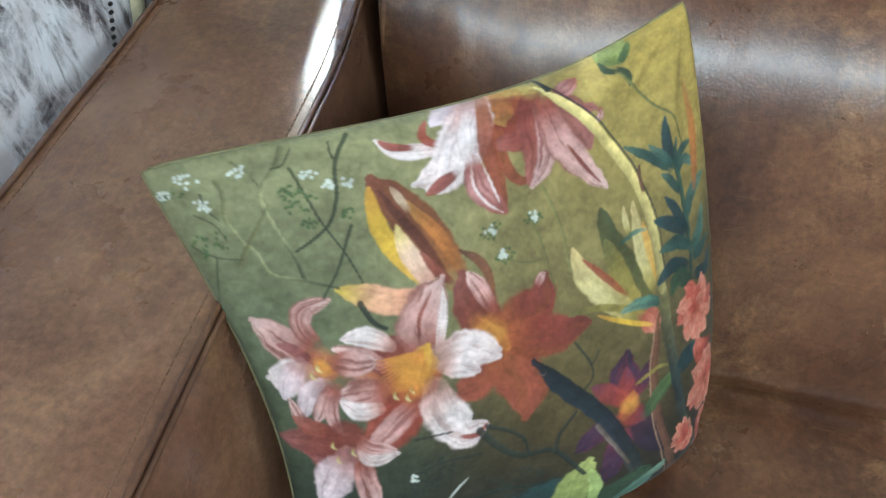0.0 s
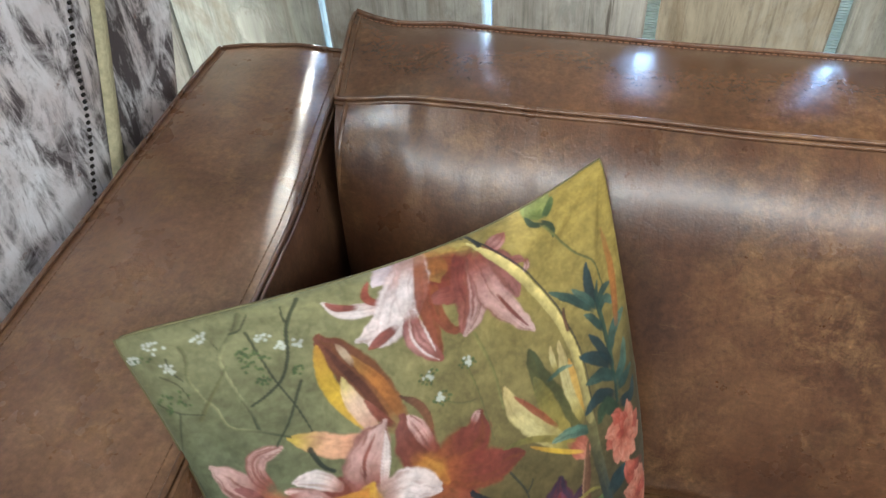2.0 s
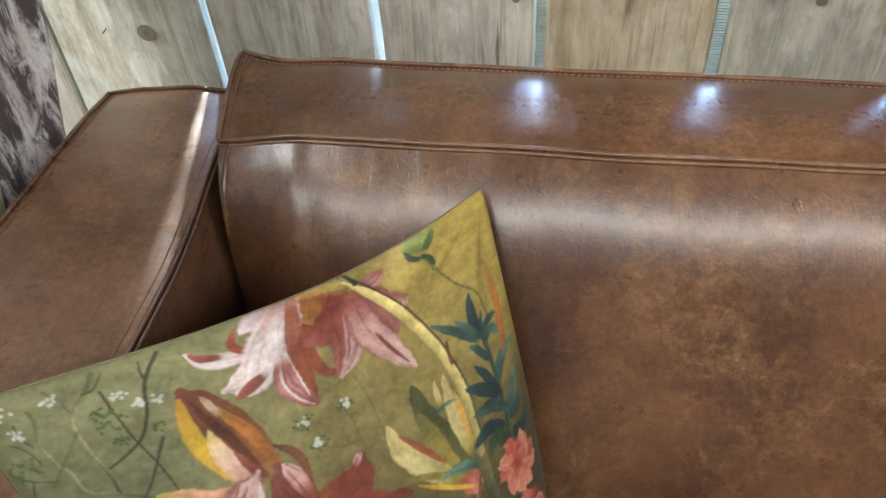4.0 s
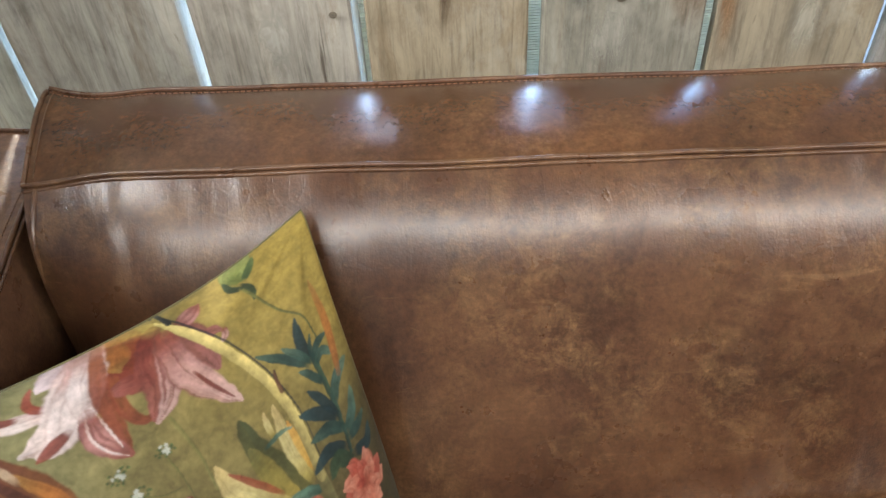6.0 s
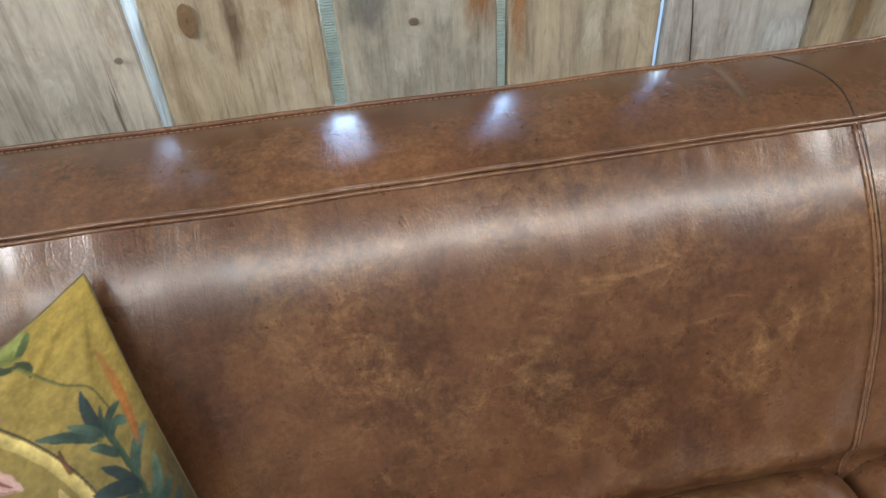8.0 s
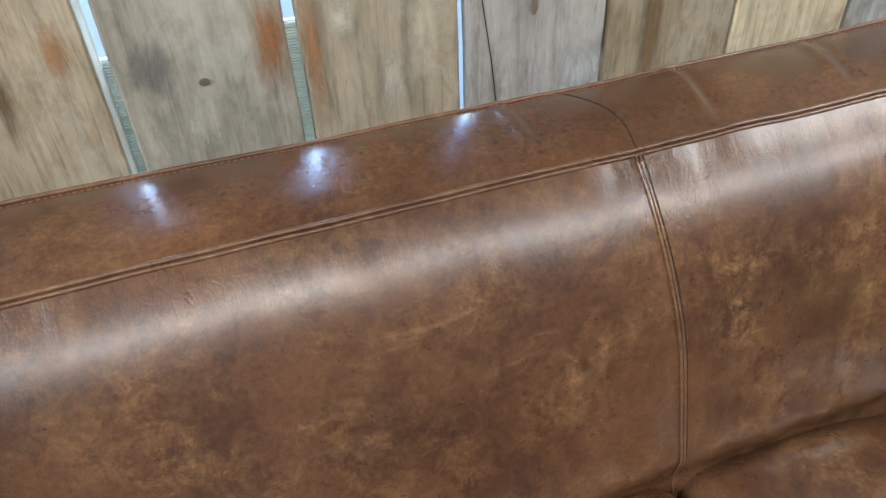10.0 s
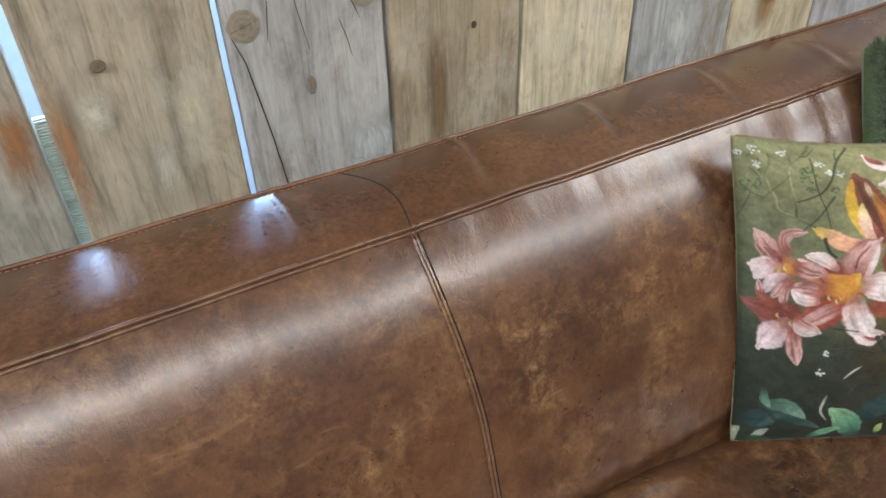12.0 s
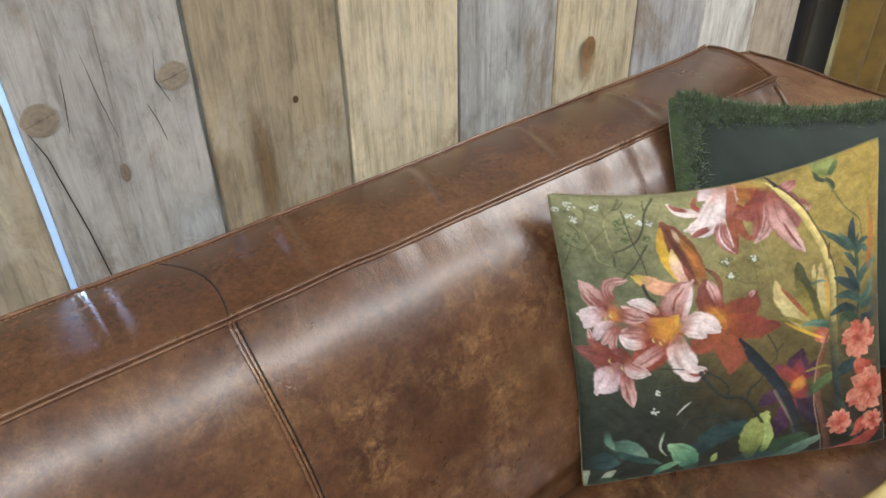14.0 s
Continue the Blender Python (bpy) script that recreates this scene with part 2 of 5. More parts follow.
def stitches(bm, points, length=0.0045, gap=0.003, radius=0.0006):
    """A row of short threads along points."""
    pts = [Vector(p) for p in points]
    run, start = 0.0, None
    for a, b in zip(pts, pts[1:]):
        d = (b - a).length
        at = -run
        while at < d:
            s, e = max(at, 0), min(at + length, d)
            if e - s > 0.001:
                tube(bm, [a.lerp(b, s / d), a.lerp(b, e / d)], radius, 4)
            at += length + gap
        run = (d - at) if at > d else 0.0
        run = 0.0


def wob(x, k, amp):
    return amp * noise.noise(Vector((x * k, k * 1.7, 0.3)))


def smooth01(x):
    x = min(max(x, 0.0), 1.0)
    return x * x * (3 - 2 * x)


def thing(name, label, category, kind="", group=""):
    return tagged(new(name), label, category, group, kind)


# ---- the room ----
def slab(name, x0, x1, y0, y1, z0, z1, material, label, category):
    bm = bmesh.new()
    box(bm, x0, x1, y0, y1, z0, z1)
    return tagged(part(name, bm, material, smooth=False), label, category, kind="structure")


slab("floor", -2.4, 5.0, -3.4, 1.9, -0.1, 0.0, FLOORBOARD, "brown boarded show room floor", "floor")
slab("ceiling", -2.4, 5.0, -3.4, 1.9, 2.62, 2.72, PLASTER, "plain pale plaster ceiling", "ceiling")
slab("wall_west", -2.5, -2.4, -3.4, 1.9, 0.0, 2.62, PLASTER, "plain plastered side wall", "wall")
slab("wall_east", 5.0, 5.1, -3.4, 1.9, 0.0, 2.62, PLASTER, "plain plastered side wall", "wall")
slab("wall_south", -2.4, 5.0, -3.5, -3.4, 0.0, 2.62, PLASTER, "plain plastered wall of the show room", "wall")
for x in (-1.4, 0.4, 2.2, 4.0):
    lamp = thing("ceiling_light", "long white strip light on the ceiling", "ceiling light", group="strip lights")
    bm = bmesh.new()
    box(bm, x - 0.84, x + 0.84, -1.82, -1.38, 2.52, 2.62, 0.008)
    part("housing", bm, LAMP_WHITE, lamp)
# housing for the added fill above the left arm, out of view
panel = thing("ceiling_light", "unseen square panel added on the ceiling as fill for the arm", "ceiling light")
bm = bmesh.new()
box(bm, -2.38, -1.02, -1.13, 0.23, 2.590, 2.617, 0.006)
part("housing", bm, LAMP_WHITE, panel)
# pendants made up to carry the two side fills, out of view
for x, y, z in ((-1.05, -0.25, 2.34), (2.75, -0.25, 2.45)):
    lamp = thing("fill_pendant", "unseen square pendant added to carry a fill lamp", "pendant light", group="pendant lights")
    bm = bmesh.new()
    box(bm, x - 0.3, x + 0.3, y - 0.3, y + 0.3, z, z + 0.04, 0.006)
    part("shade", bm, LAMP_WHITE, lamp)
    bm = bmesh.new()
    tube(bm, [(x, y, z + 0.03), (x, y, 2.63)], 0.006)
    part("cable", bm, BLACK_METAL, lamp)
slab("ground", -60, 60, 0.95, 120, -0.25, -0.15, CONCRETE, "pale concrete yard outside the planks", "ground")

# unseen overhang, added to limit sun and sky through the plank joints
slab("sun_stop", -3.0, 5.5, 0.90, 1.32, 1.60, 1.64, FLOORBOARD, "unseen board added outside to cut the sun through the planks", "roof")
slab("wall_outer", -3.0, 5.5, 0.90, 0.94, 1.64, 2.72, PLASTER, "closed boarding behind the upper planks", "wall")
window_2 = thing("window_2", "window with a dark frame beside the plank wall", "window", "structure")
for x0, x1, z0, z1 in ((-1.75, -0.674, 0.85, 0.90), (-1.75, -0.674, 1.45, 1.50), (-1.75, -1.70, 0.90, 1.45), (-0.724, -0.674, 0.90, 1.45)):
    bm = bmesh.new()
    box(bm, x0, x1, 0.93, 0.98, z0, z1)
    part("window_frame", bm, BLACK_METAL, window_2, smooth=False)
bm = bmesh.new()
box(bm, -1.70, -0.724, 0.952, 0.958, 0.90, 1.45)
pane = part("pane", bm, GLASS, window_2, smooth=False)
pane.visible_shadow = False
# unseen wall added outside; it keeps direct sun out of the side window
slab("window_sun_screen", -3.4, -0.62, 1.75, 1.85, -0.15, 2.9, PLASTER, "unseen pale wall added outside to keep sun off the window", "wall")
# the wall of old scaffold planks behind the sofa: edges, tints
wall_north = thing("wall_north", "wall of upright weathered reclaimed planks with open joints", "wall", "structure")
EDGES = (-0.67, -0.438, -0.199, 0.028, 0.233, 0.441, 0.645, 0.849, 1.048, 1.251, 1.455, 1.665, 1.879, 2.09, 2.29, 2.49)
GAPS = (0.004, 0.004, 0.013, 0.012, 0.016, 0.016, 0.015, 0.009, 0.006, 0.006, 0.004, 0.004, 0.003, 0.003, 0.003, 0.003)
TINTS = ((148, 144, 133), (163, 164, 153), (172, 169, 159), (171, 165, 154), (159, 146, 124), (140, 136, 124),
         (153, 142, 123), (156, 153, 149), (148, 135, 113), (192, 180, 154), (164, 164, 162), (186, 173, 145), (160, 159, 160), (202, 200, 194), (164, 152, 137))


def plank(i):
    x0, x1 = EDGES[i] + GAPS[i] / 2, EDGES[i + 1] - GAPS[i + 1] / 2
    proud = 0.003 * math.sin(i * 2.4)
    n, deep = 90, {1: 0.022, 2: 0.055}.get(i, 0.065)
    bm = bmesh.new()
    rows = []
    for k in range(n + 1):
        z = 2.6 * k / n
        l = x0 + wob(z + i * 7, 3.0, 0.003) + wob(z + i * 3, 14.0, 0.0012)
        r = x1 + wob(z + i * 7 + 7, 3.0, 0.003) + wob(z + i * 5, 14.0, 0.0012)
        open_up = min(0.014, max(0.0, 0.12 * (z - 1.03)))
        l += open_up if i in (3, 4, 5, 6) else 0.0
        r -= open_up if i in (2, 3, 4, 5) else 0.0
        y = 0.82 + proud
        rows.append([bm.verts.new(c) for c in ((l, y + 0.020, z), (l, y + 0.003, z), (l + 0.003, y, z), (r - 0.003, y, z), (r, y + 0.003, z), (r, y + deep, z))])
    for a, b in zip(rows, rows[1:]):
        for k in range(6):
            bm.faces.new((a[k], a[(k + 1) % 6], b[(k + 1) % 6], b[k]))
    bm.faces.new(rows[0])
    bm.faces.new(rows[-1])
    ob = part("plank", bm, TIMBER, wall_north, smooth=False)
    ob.color = (*lin(*TINTS[i]), 1)
    return ob


for i in range(len(EDGES) - 1):
    plank(i)
for x0, x1, z0, z1 in ((-2.4, -1.75, 0, 2.62), (-1.75, -0.674, 0, 0.85), (-1.75, -0.674, 1.50, 2.62), (2.72, 5.0, 0, 2.62)):
    bm = bmesh.new()
    box(bm, x0, x1, 0.90, 1.0, z0, z1)
    part("wall_panel", bm, PLASTER, wall_north, smooth=False)


def stroke(bm, points, width, y):
    """A thin dark split in a plank."""
    pts = [Vector((x, y, z)) for x, z in points]
    fine = []
    for a, b in zip(pts, pts[1:]):
        fine += [a.lerp(b, k / 5) for k in range(5)]
    fine.append(pts[-1])
    last = None
    for k, p in enumerate(fine):
        w = width * (0.35 + 0.65 * math.sin(math.pi * (k + 0.6) / (len(fine) + 0.4)))
        pair = (bm.verts.new(p - Vector((w / 2, 0, 0))), bm.verts.new(p + Vector((w / 2, 0, 0.0006))))
        if last:
            bm.faces.new((last[0], last[1], pair[1], pair[0]))
        last = pair


def split(points, width, y=0.8155):
    bm = bmesh.new()
    stroke(bm, points, width * 0.55, y)
    part("split", bm, DARK, wall_north, "dark split in the wood", smooth=False)


def knot(x, z, rx, rz, tone, y=0.8150, cracked=False):
    bm = bmesh.new()
    dye = bm.loops.layers.float_color.new("dye")
    n, rings = 20, 6
    mid = bm.verts.new((x, y, z))
    old = None
    shade = {mid: 0.55}
    for r in range(1, rings + 1):
        ring = []
        for k in range(n):
            a = 2 * math.pi * k / n
            s = r / rings * (1 + 0.10 * noise.noise(Vector((math.cos(a) * 2 + x * 9, math.sin(a) * 2, z * 9))))
            v = bm.verts.new((x + rx * s * math.cos(a), y + (0.0 if r < rings else 0.0006), z + rz * s * math.sin(a)))
            shade[v] = (0.80, 1.0, 0.9, 1.08, 0.94, 1.16)[r - 1]
            ring.append(v)
        for k in range(n):
            if old:
                bm.faces.new((old[k], old[(k + 1) % n], ring[(k + 1) % n], ring[k]))
            else:
                bm.faces.new((mid, ring[k], ring[(k + 1) % n]))
        old = ring
    c = lin(*tone)
    for f in bm.faces:
        for lp in f.loops:
            s = shade[lp.vert]
            lp[dye] = (c[0] * s, c[1] * s, c[2] * s, 1)
    part("knot", bm, KNOT, wall_north, "dark knot in the plank")
    if cracked:
        split([(x - rx * 0.8, z - rz * 0.25), (x, z - rz * 0.05), (x + rx * 0.8, z + rz * 0.2)], 0.002, y - 0.0006)


knot(1.022, 0.955, 0.019, 0.017, (128, 118, 104), cracked=True)
knot(0.872, 0.942, 0.019, 0.019, (122, 112, 98), cracked=True)
knot(0.941, 0.857, 0.005, 0.012, (110, 98, 86))
knot(1.171, 0.885, 0.004, 0.005, (74, 58, 42))
knot(1.747, 0.824, 0.016, 0.020, (120, 92, 62))
knot(-0.289, 0.776, 0.013, 0.012, (112, 104, 92))
knot(0.717, 0.932, 0.008, 0.007, (100, 88, 72))
knot(0.205, 0.832, 0.005, 0.004, (104, 96, 84))
knot(0.539, 0.836, 0.006, 0.005, (88, 78, 66))
knot(0.29, 0.868, 0.010, 0.020, (104, 84, 62))
split([(0.856, 0.935), (0.868, 0.90), (0.884, 0.80), (0.896, 0.70), (0.9, 0.6)], 0.003)
split([(0.905, 0.985), (0.902, 0.955), (0.897, 0.92)], 0.002)
split([(0.985, 0.93), (0.993, 0.905), (0.998, 0.88)], 0.0016)
split([(0.93, 1.0), (0.936, 0.95), (0.945, 0.9)], 0.0013)
split([(1.006, 0.99), (1.0, 0.955), (1.012, 0.925)], 0.0014)
split([(-0.345, 0.782), (-0.351, 0.776), (-0.355, 0.772)], 0.006)



def stain(x, z, rx, rz, tone, y=0.8158):
    """A soft-edged stain soaked into a plank."""
    bm = bmesh.new()
    dye, lie = bm.loops.layers.float_color.new("dye"), bm.loops.layers.float_color.new("lie")
    vs = grid(bm, lambda u, v: (x + (u * 2 - 1) * rx, y, z + (v * 2 - 1) * rz), 12, 12)
    far = {vert: min(1.0, math.hypot(i / 6 - 1, j / 6 - 1)) for i, row in enumerate(vs) for j, vert in enumerate(row)}
    for f in bm.faces:
        for lp in f.loops:
            lp[dye], lp[lie] = (*lin(*tone), 1), (far[lp.vert], 0, 0, 1)
    part("stain", bm, STAIN, wall_north, "soft stain on the wood")


for spot in ((0.335, 0.865, 0.016, 0.085, (92, 72, 52)), (0.618, 0.865, 0.026, 0.09, (146, 100, 60)), (0.664, 0.86, 0.018, 0.12, (138, 98, 62)),
             (0.487, 0.865, 0.035, 0.05, (104, 104, 102)), (0.70, 0.885, 0.025, 0.05, (184, 178, 162)), (0.755, 0.80, 0.025, 0.06, (182, 176, 160)),
             (0.53, 0.79, 0.035, 0.06, (170, 166, 154)), (0.13, 0.80, 0.03, 0.07, (194, 190, 178)), (0.80, 0.86, 0.03, 0.06, (186, 176, 150)),
             (0.405, 0.90, 0.02, 0.05, (150, 104, 66)), (1.01, 0.76, 0.05, 0.05, (176, 178, 176)), (1.747, 0.80, 0.03, 0.05, (150, 118, 80)),
             (1.55, 0.80, 0.06, 0.06, (190, 190, 184)), (1.115, 0.80, 0.02, 0.12, (112, 90, 64)), (-0.30, 0.72, 0.06, 0.06, (188, 186, 172))):
    stain(*spot)

# ribbed strips that show behind the widest joints
for x, top in ((0.233, 0.86), (0.441, 0.85), (0.645, 0.86)):
    strip = thing("ribbed_strip", "pale green ribbed strip behind an open plank joint", "backing strip", "structure")
    bm = bmesh.new()
    box(bm, x - 0.03, x + 0.03, 0.892, 0.898, 0.60, top)
    part("backing", bm, RIBBED, strip, smooth=False)
    bm = bmesh.new()
    z = 0.60
    while z < top - 0.004:
        box(bm, x - 0.03, x + 0.03, 0.888, 0.8918, z, z + 0.0024)
        z += 0.0036
    tagged(part("ribs", bm, RIBBED, strip, smooth=False), kind="stuff")

# ---- the sofa ----
SEAT = 0.450
sofa = thing("sofa", "worn brown leather sofa with piped seams and square arms", "sofa")
XL, XR = -0.072, 1.918


def side_x(s, y):
    """The x of the back's cut ends: it widens towards the wall."""
    l, r = XL - (y - 0.557) * 0.20, XR + (y - 0.557) * 0.20
    return l + (r - l) * s


def seam_z(x):
    return 0.798 - 0.010 * (1 - smooth01((x - XL) / 0.10)) + wob(x, 6.0, 0.0025)


def front_y(z, x):
    """The bulging front of the back cushion."""
    top = seam_z(x)
    d = max(top - z, 0.0)
    full = 0.562 - 0.25 * d - 0.0855 * (1 - math.exp(-d / 0.09)) - 0.020 * smooth01((0.75 - x) / 0.35) * smooth01((d - 0.12) / 0.22)
    full += 0.016 * smooth01((0.474 - z) / 0.05)
    flat = 0.562 - 0.062 * (1 - math.exp(-d / 0.03))
    e = min((x - XL) / 0.15, (XR - x) / 0.15, 1.0)
    e = 1 - (1 - max(e, 0.0)) ** 2.2
    dent = 1 - 0.05 * math.exp(-((x - 0.945) / 0.02) ** 2)
    y = flat + (full - flat) * e * dent
    return y + 0.0028 * noise.noise(Vector((x * 20, z * 4, 1.0))) + 0.0008 * noise.noise(Vector((x * 70, z * 9, 2.0))) + 0.003 * noise.noise(Vector((x * 4, z * 4, 7.0)))


# creases across the top of the back: where, slant, height, half width
CREASES = ((0.052, 0.022, -0.0004, 0.010), (0.280, -0.016, -0.0004, 0.010), (0.470, 0.01, 0.0005, 0.014), (0.841, -0.004, 0.0026, 0.008),
           (1.050, -0.032, 0.0034, 0.009), (1.236, -0.045, 0.0032, 0.010), (1.430, -0.045, 0.0030, 0.010), (1.640, -0.04, 0.0024, 0.011))


def top_z(x, y):
    k = (y - 0.562) / 0.146
    crown = 0.010 * max(0.0, 4 * k * (1 - k))
    dip = 0.0
    for xe in EDGES:
        dip += 0.00025 * math.exp(-((x - xe - 0.004 * math.sin(9 * k)) / 0.006) ** 2) * smooth01(k * 2.0)
    lift = 0.020 * smooth01(k) * math.exp(-max(x - XL + 0.03, 0.0) / 0.05) + 0.008 * smooth01(k) * math.exp(-max(XR + 0.03 - x, 0.0) / 0.05)
    ridge = 0.0
    for xc, slant, high, wide in CREASES:
        off = (x - xc + slant * (k - 0.5)) / wide
        ridge += high * (math.exp(-off * off) - 0.8 * math.exp(-((off - 1.6) ** 2))) * smooth01(k * 3) * (1 - 0.85 * smooth01((k - 0.75) / 0.25))
    return seam_z(x) + crown + lift + ridge - dip + 0.002 * noise.noise(Vector((x * 9, y * 9, 3.0))) * min(1, 4 * abs(k * (1 - k)) + 0.2)


def rear_y(x):
    return 0.708 + 0.008 * math.cos(x * 3.4) + wob(x, 5.0, 0.004)


NX = 360


def back_front(s, v):
    z = 0.36 + v * (0.79 - 0.36)
    x = side_x(s, 0.50)
    z = 0.36 + v * (seam_z(x) - 0.001 - 0.36)
    y = front_y(z, x)
    return (side_x(s, y), y, z)


def back_top(s, v):
    x = side_x(s, 0.562)
    y = 0.562 + v * (rear_y(x) - 0.562)
    x = side_x(s, y)
    return (x, y, top_z(x, y))


back = thing("back", "", "")
back.parent = sofa
bm = bmesh.new()
grid(bm, back_front, NX, 60)
part("front_panel", bm, LEATHER, back)
bm = bmesh.new()
grid(bm, back_top, NX, 24)
part("top_panel", bm, POLISHED, back)
for s, nm in ((0.0, "side_panel"), (1.0, "side_panel")):
    bm = bmesh.new()

    def side_face(u, v, s=s):
        x = side_x(s, 0.55)
        z = 0.36 + v * (seam_z(x) - 0.36)
        y0 = front_y(z, XL if s == 0 else XR)
        y = y0 + u * (rear_y(x) - y0)
        bulge = 0.012 * 16 * u * (1 - u) * v * (1 - v) * (-1 if s == 0 else 1) * 0.3
        return (side_x(s, y) + bulge, y, z if v < 1 else top_z(side_x(s, y), y))

    grid(bm, side_face, 16, 24)
    part(nm, bm, LEATHER, back)
bm = bmesh.new()
grid(bm, lambda u, v: (side_x(u, rear_y(side_x(u, 0.7))), rear_y(side_x(u, 0.7)), 0.12 + v * (top_z(side_x(u, 0.7), rear_y(side_x(u, 0.7))) - 0.12)), 120, 4)
part("rear_panel", bm, LEATHER, back)


def along(n, f):
    return [f(i / n) for i in range(n + 1)]


def piping(points, radius, parent, nm="piping"):
    bm = bmesh.new()
    tube(bm, points, radius * 0.70)
    return part(nm, bm, CORD, parent)


def seam_line(s, dy, dz):
    x = side_x(s, 0.562)
    return (x, 0.562 + dy + wob(x, 9, 0.002), seam_z(x) + dz + wob(x + 5, 17, 0.001))


piping(along(400, lambda s: seam_line(s, -0.002, 0.0018)), 0.0036, back)
piping(along(400, lambda s: seam_line(s, -0.0045, -0.0028)), 0.0034, back)
# a dark cord draws the shade under the piping; no groove is cut
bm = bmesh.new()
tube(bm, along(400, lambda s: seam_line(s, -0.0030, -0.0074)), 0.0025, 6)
part("seam_shade", bm, DARK, back, "dark cord standing for the shade under the piping")
piping(along(400, lambda s: (side_x(s, 0.708), rear_y(side_x(s, 0.708)), top_z(side_x(s, 0.708), rear_y(side_x(s, 0.708))) + 0.001)), 0.0034, back)
bm = bmesh.new()
stitches(bm, along(300, lambda s: (side_x(s, 0.69), rear_y(side_x(s, 0.69)) - 0.009, top_z(side_x(s, 0.69), rear_y(side_x(s, 0.69)) - 0.009) + 0.0004)))
tagged(part("stitching", bm, THREAD, back), kind="stuff")
for s in (0.0, 1.0):
    xe = XL if s == 0 else XR
    sg = 1 if s == 0 else -1
    piping(along(60, lambda k: (side_x(s, 0.5) + sg * 0.001, front_y(0.37 + k * 0.42, xe) - 0.001, 0.37 + k * 0.42)), 0.0042, back)
    piping(along(30, lambda k: (side_x(s, 0.562 + k * 0.146), 0.562 + k * 0.146, top_z(side_x(s, 0.562 + k * 0.146), 0.562 + k * 0.146) + 0.001)), 0.0036, back)
    bm = bmesh.new()
    stitches(bm, along(60, lambda k: (side_x(s, 0.5) + sg * 0.011, front_y(0.37 + k * 0.42, xe + sg * 0.011) - 0.0007, 0.37 + k * 0.42)))
    stitches(bm, along(30, lambda k: (side_x(s, 0.57 + k * 0.13) + sg * 0.009, 0.57 + k * 0.13, top_z(side_x(s, 0.57 + k * 0.13), 0.57 + k * 0.13) + 0.0006)))
    tagged(part("stitching", bm, THREAD, back), kind="stuff")


# the upright seam between the two lengths of the back
def mid_front(k):
    z = 0.37 + k * 0.425
    x = 0.953 - 0.014 * smooth01((z - 0.60) / 0.2)
    return (x, front_y(z, x) - 0.0012, z)


def mid_top(k):
    y = 0.562 + k * 0.142
    x = 0.940 + 0.022 * math.sin(math.pi * min(k * 1.15, 1.0)) * 0.5 - 0.022 * k * k
    return (x, y, top_z(x, y) + 0.0005)


for dx in (-0.0021, 0.0021):
    piping([(p[0] + dx, p[1], p[2]) for p in along(70, mid_front)], 0.0028, back, "seam_cord")
# thin dark cords put the seam's shade into the shape
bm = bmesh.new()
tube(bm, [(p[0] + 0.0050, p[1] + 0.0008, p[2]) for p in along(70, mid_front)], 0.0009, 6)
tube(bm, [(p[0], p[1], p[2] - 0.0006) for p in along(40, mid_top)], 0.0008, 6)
part("seam_shade", bm, DARK, back, "dark cords standing for the shade along the upright seam")


# ---- arms ----
def arm(rear_out, front_out, width, sign):
    """A square upholstered arm. rear_out, front_out: outer top edge in plan; sign: way to its inner side."""
    a, b = Vector((*rear_out, 0)), Vector((*front_out, 0))
    ob = thing("arm", "", "")
    ob.parent = sofa
    along_way = (b - a).normalized()
    inner = Vector((-along_way.y, along_way.x, 0)) * (1 if sign * -along_way.y > 0 else -1)

    def at(u, w, z):
        """u along from the wall to the front, w across from the outer to the inner edge, 0 to 1."""
        wide = width * (1 - 0.12 * smooth01((0.35 - u) / 0.35)) if sign > 0 else width
        p = a.lerp(b, u) + inner * (w * wide)
        return Vector((p.x, p.y, z))

    def top(u, w):
        z = 0.747 + 0.007 * 4 * w * (1 - w) + 0.0025 * noise.noise(Vector((u * 8, w * 4, sign))) - 0.004 * smooth01((0.06 - u) / 0.06)
        return at(u, w, z)

    bm = bmesh.new()
    grid(bm, top, 120, 24)
    part("top_panel", bm, WORN_LIT, ob)
    for w in (0.0, 1.0):
        bm = bmesh.new()
        out = -1 if w == 0 else 1
        grid(bm, lambda u, v: at(u, w, 0.12 + v * (top(u, w).z - 0.12)) + inner * (out * 0.022 * math.sin(math.pi * v) ** 0.8), 80, 24)
        part("side_panel", bm, WORN_LIT, ob)
        piping([top(k / 160, w) + inner * (out * 0.001) + Vector((0, 0, 0.0025)) for k in range(161)], 0.0036, ob)
        piping([top(k / 160, w) + inner * (out * 0.004) + Vector((0, 0, -0.0022)) for k in range(161)], 0.0034, ob)
        bm = bmesh.new()
        stitches(bm, [top(k / 160, w + (0.05 if w == 0 else -0.05)) + Vector((0, 0, 0.0004)) for k in range(161)])
        tagged(part("stitching", bm, THREAD, ob), kind="stuff")
    for u in (0.0, 1.0):
        bm = bmesh.new()
        grid(bm, lambda w, v: at(u, w, 0.12 + v * (top(u, w).z - 0.12)), 16, 12)
        part("end_panel", bm, LEATHER, ob)
        piping([top(u, k / 30) + Vector((0, 0, 0.002)) for k in range(31)], 0.0034, ob)
    return ob


arm((-0.298, 0.712), (-0.203, -0.29), 0.201, 1)
arm((2.146, 0.735), (1.985, -0.29), 0.225, -1)


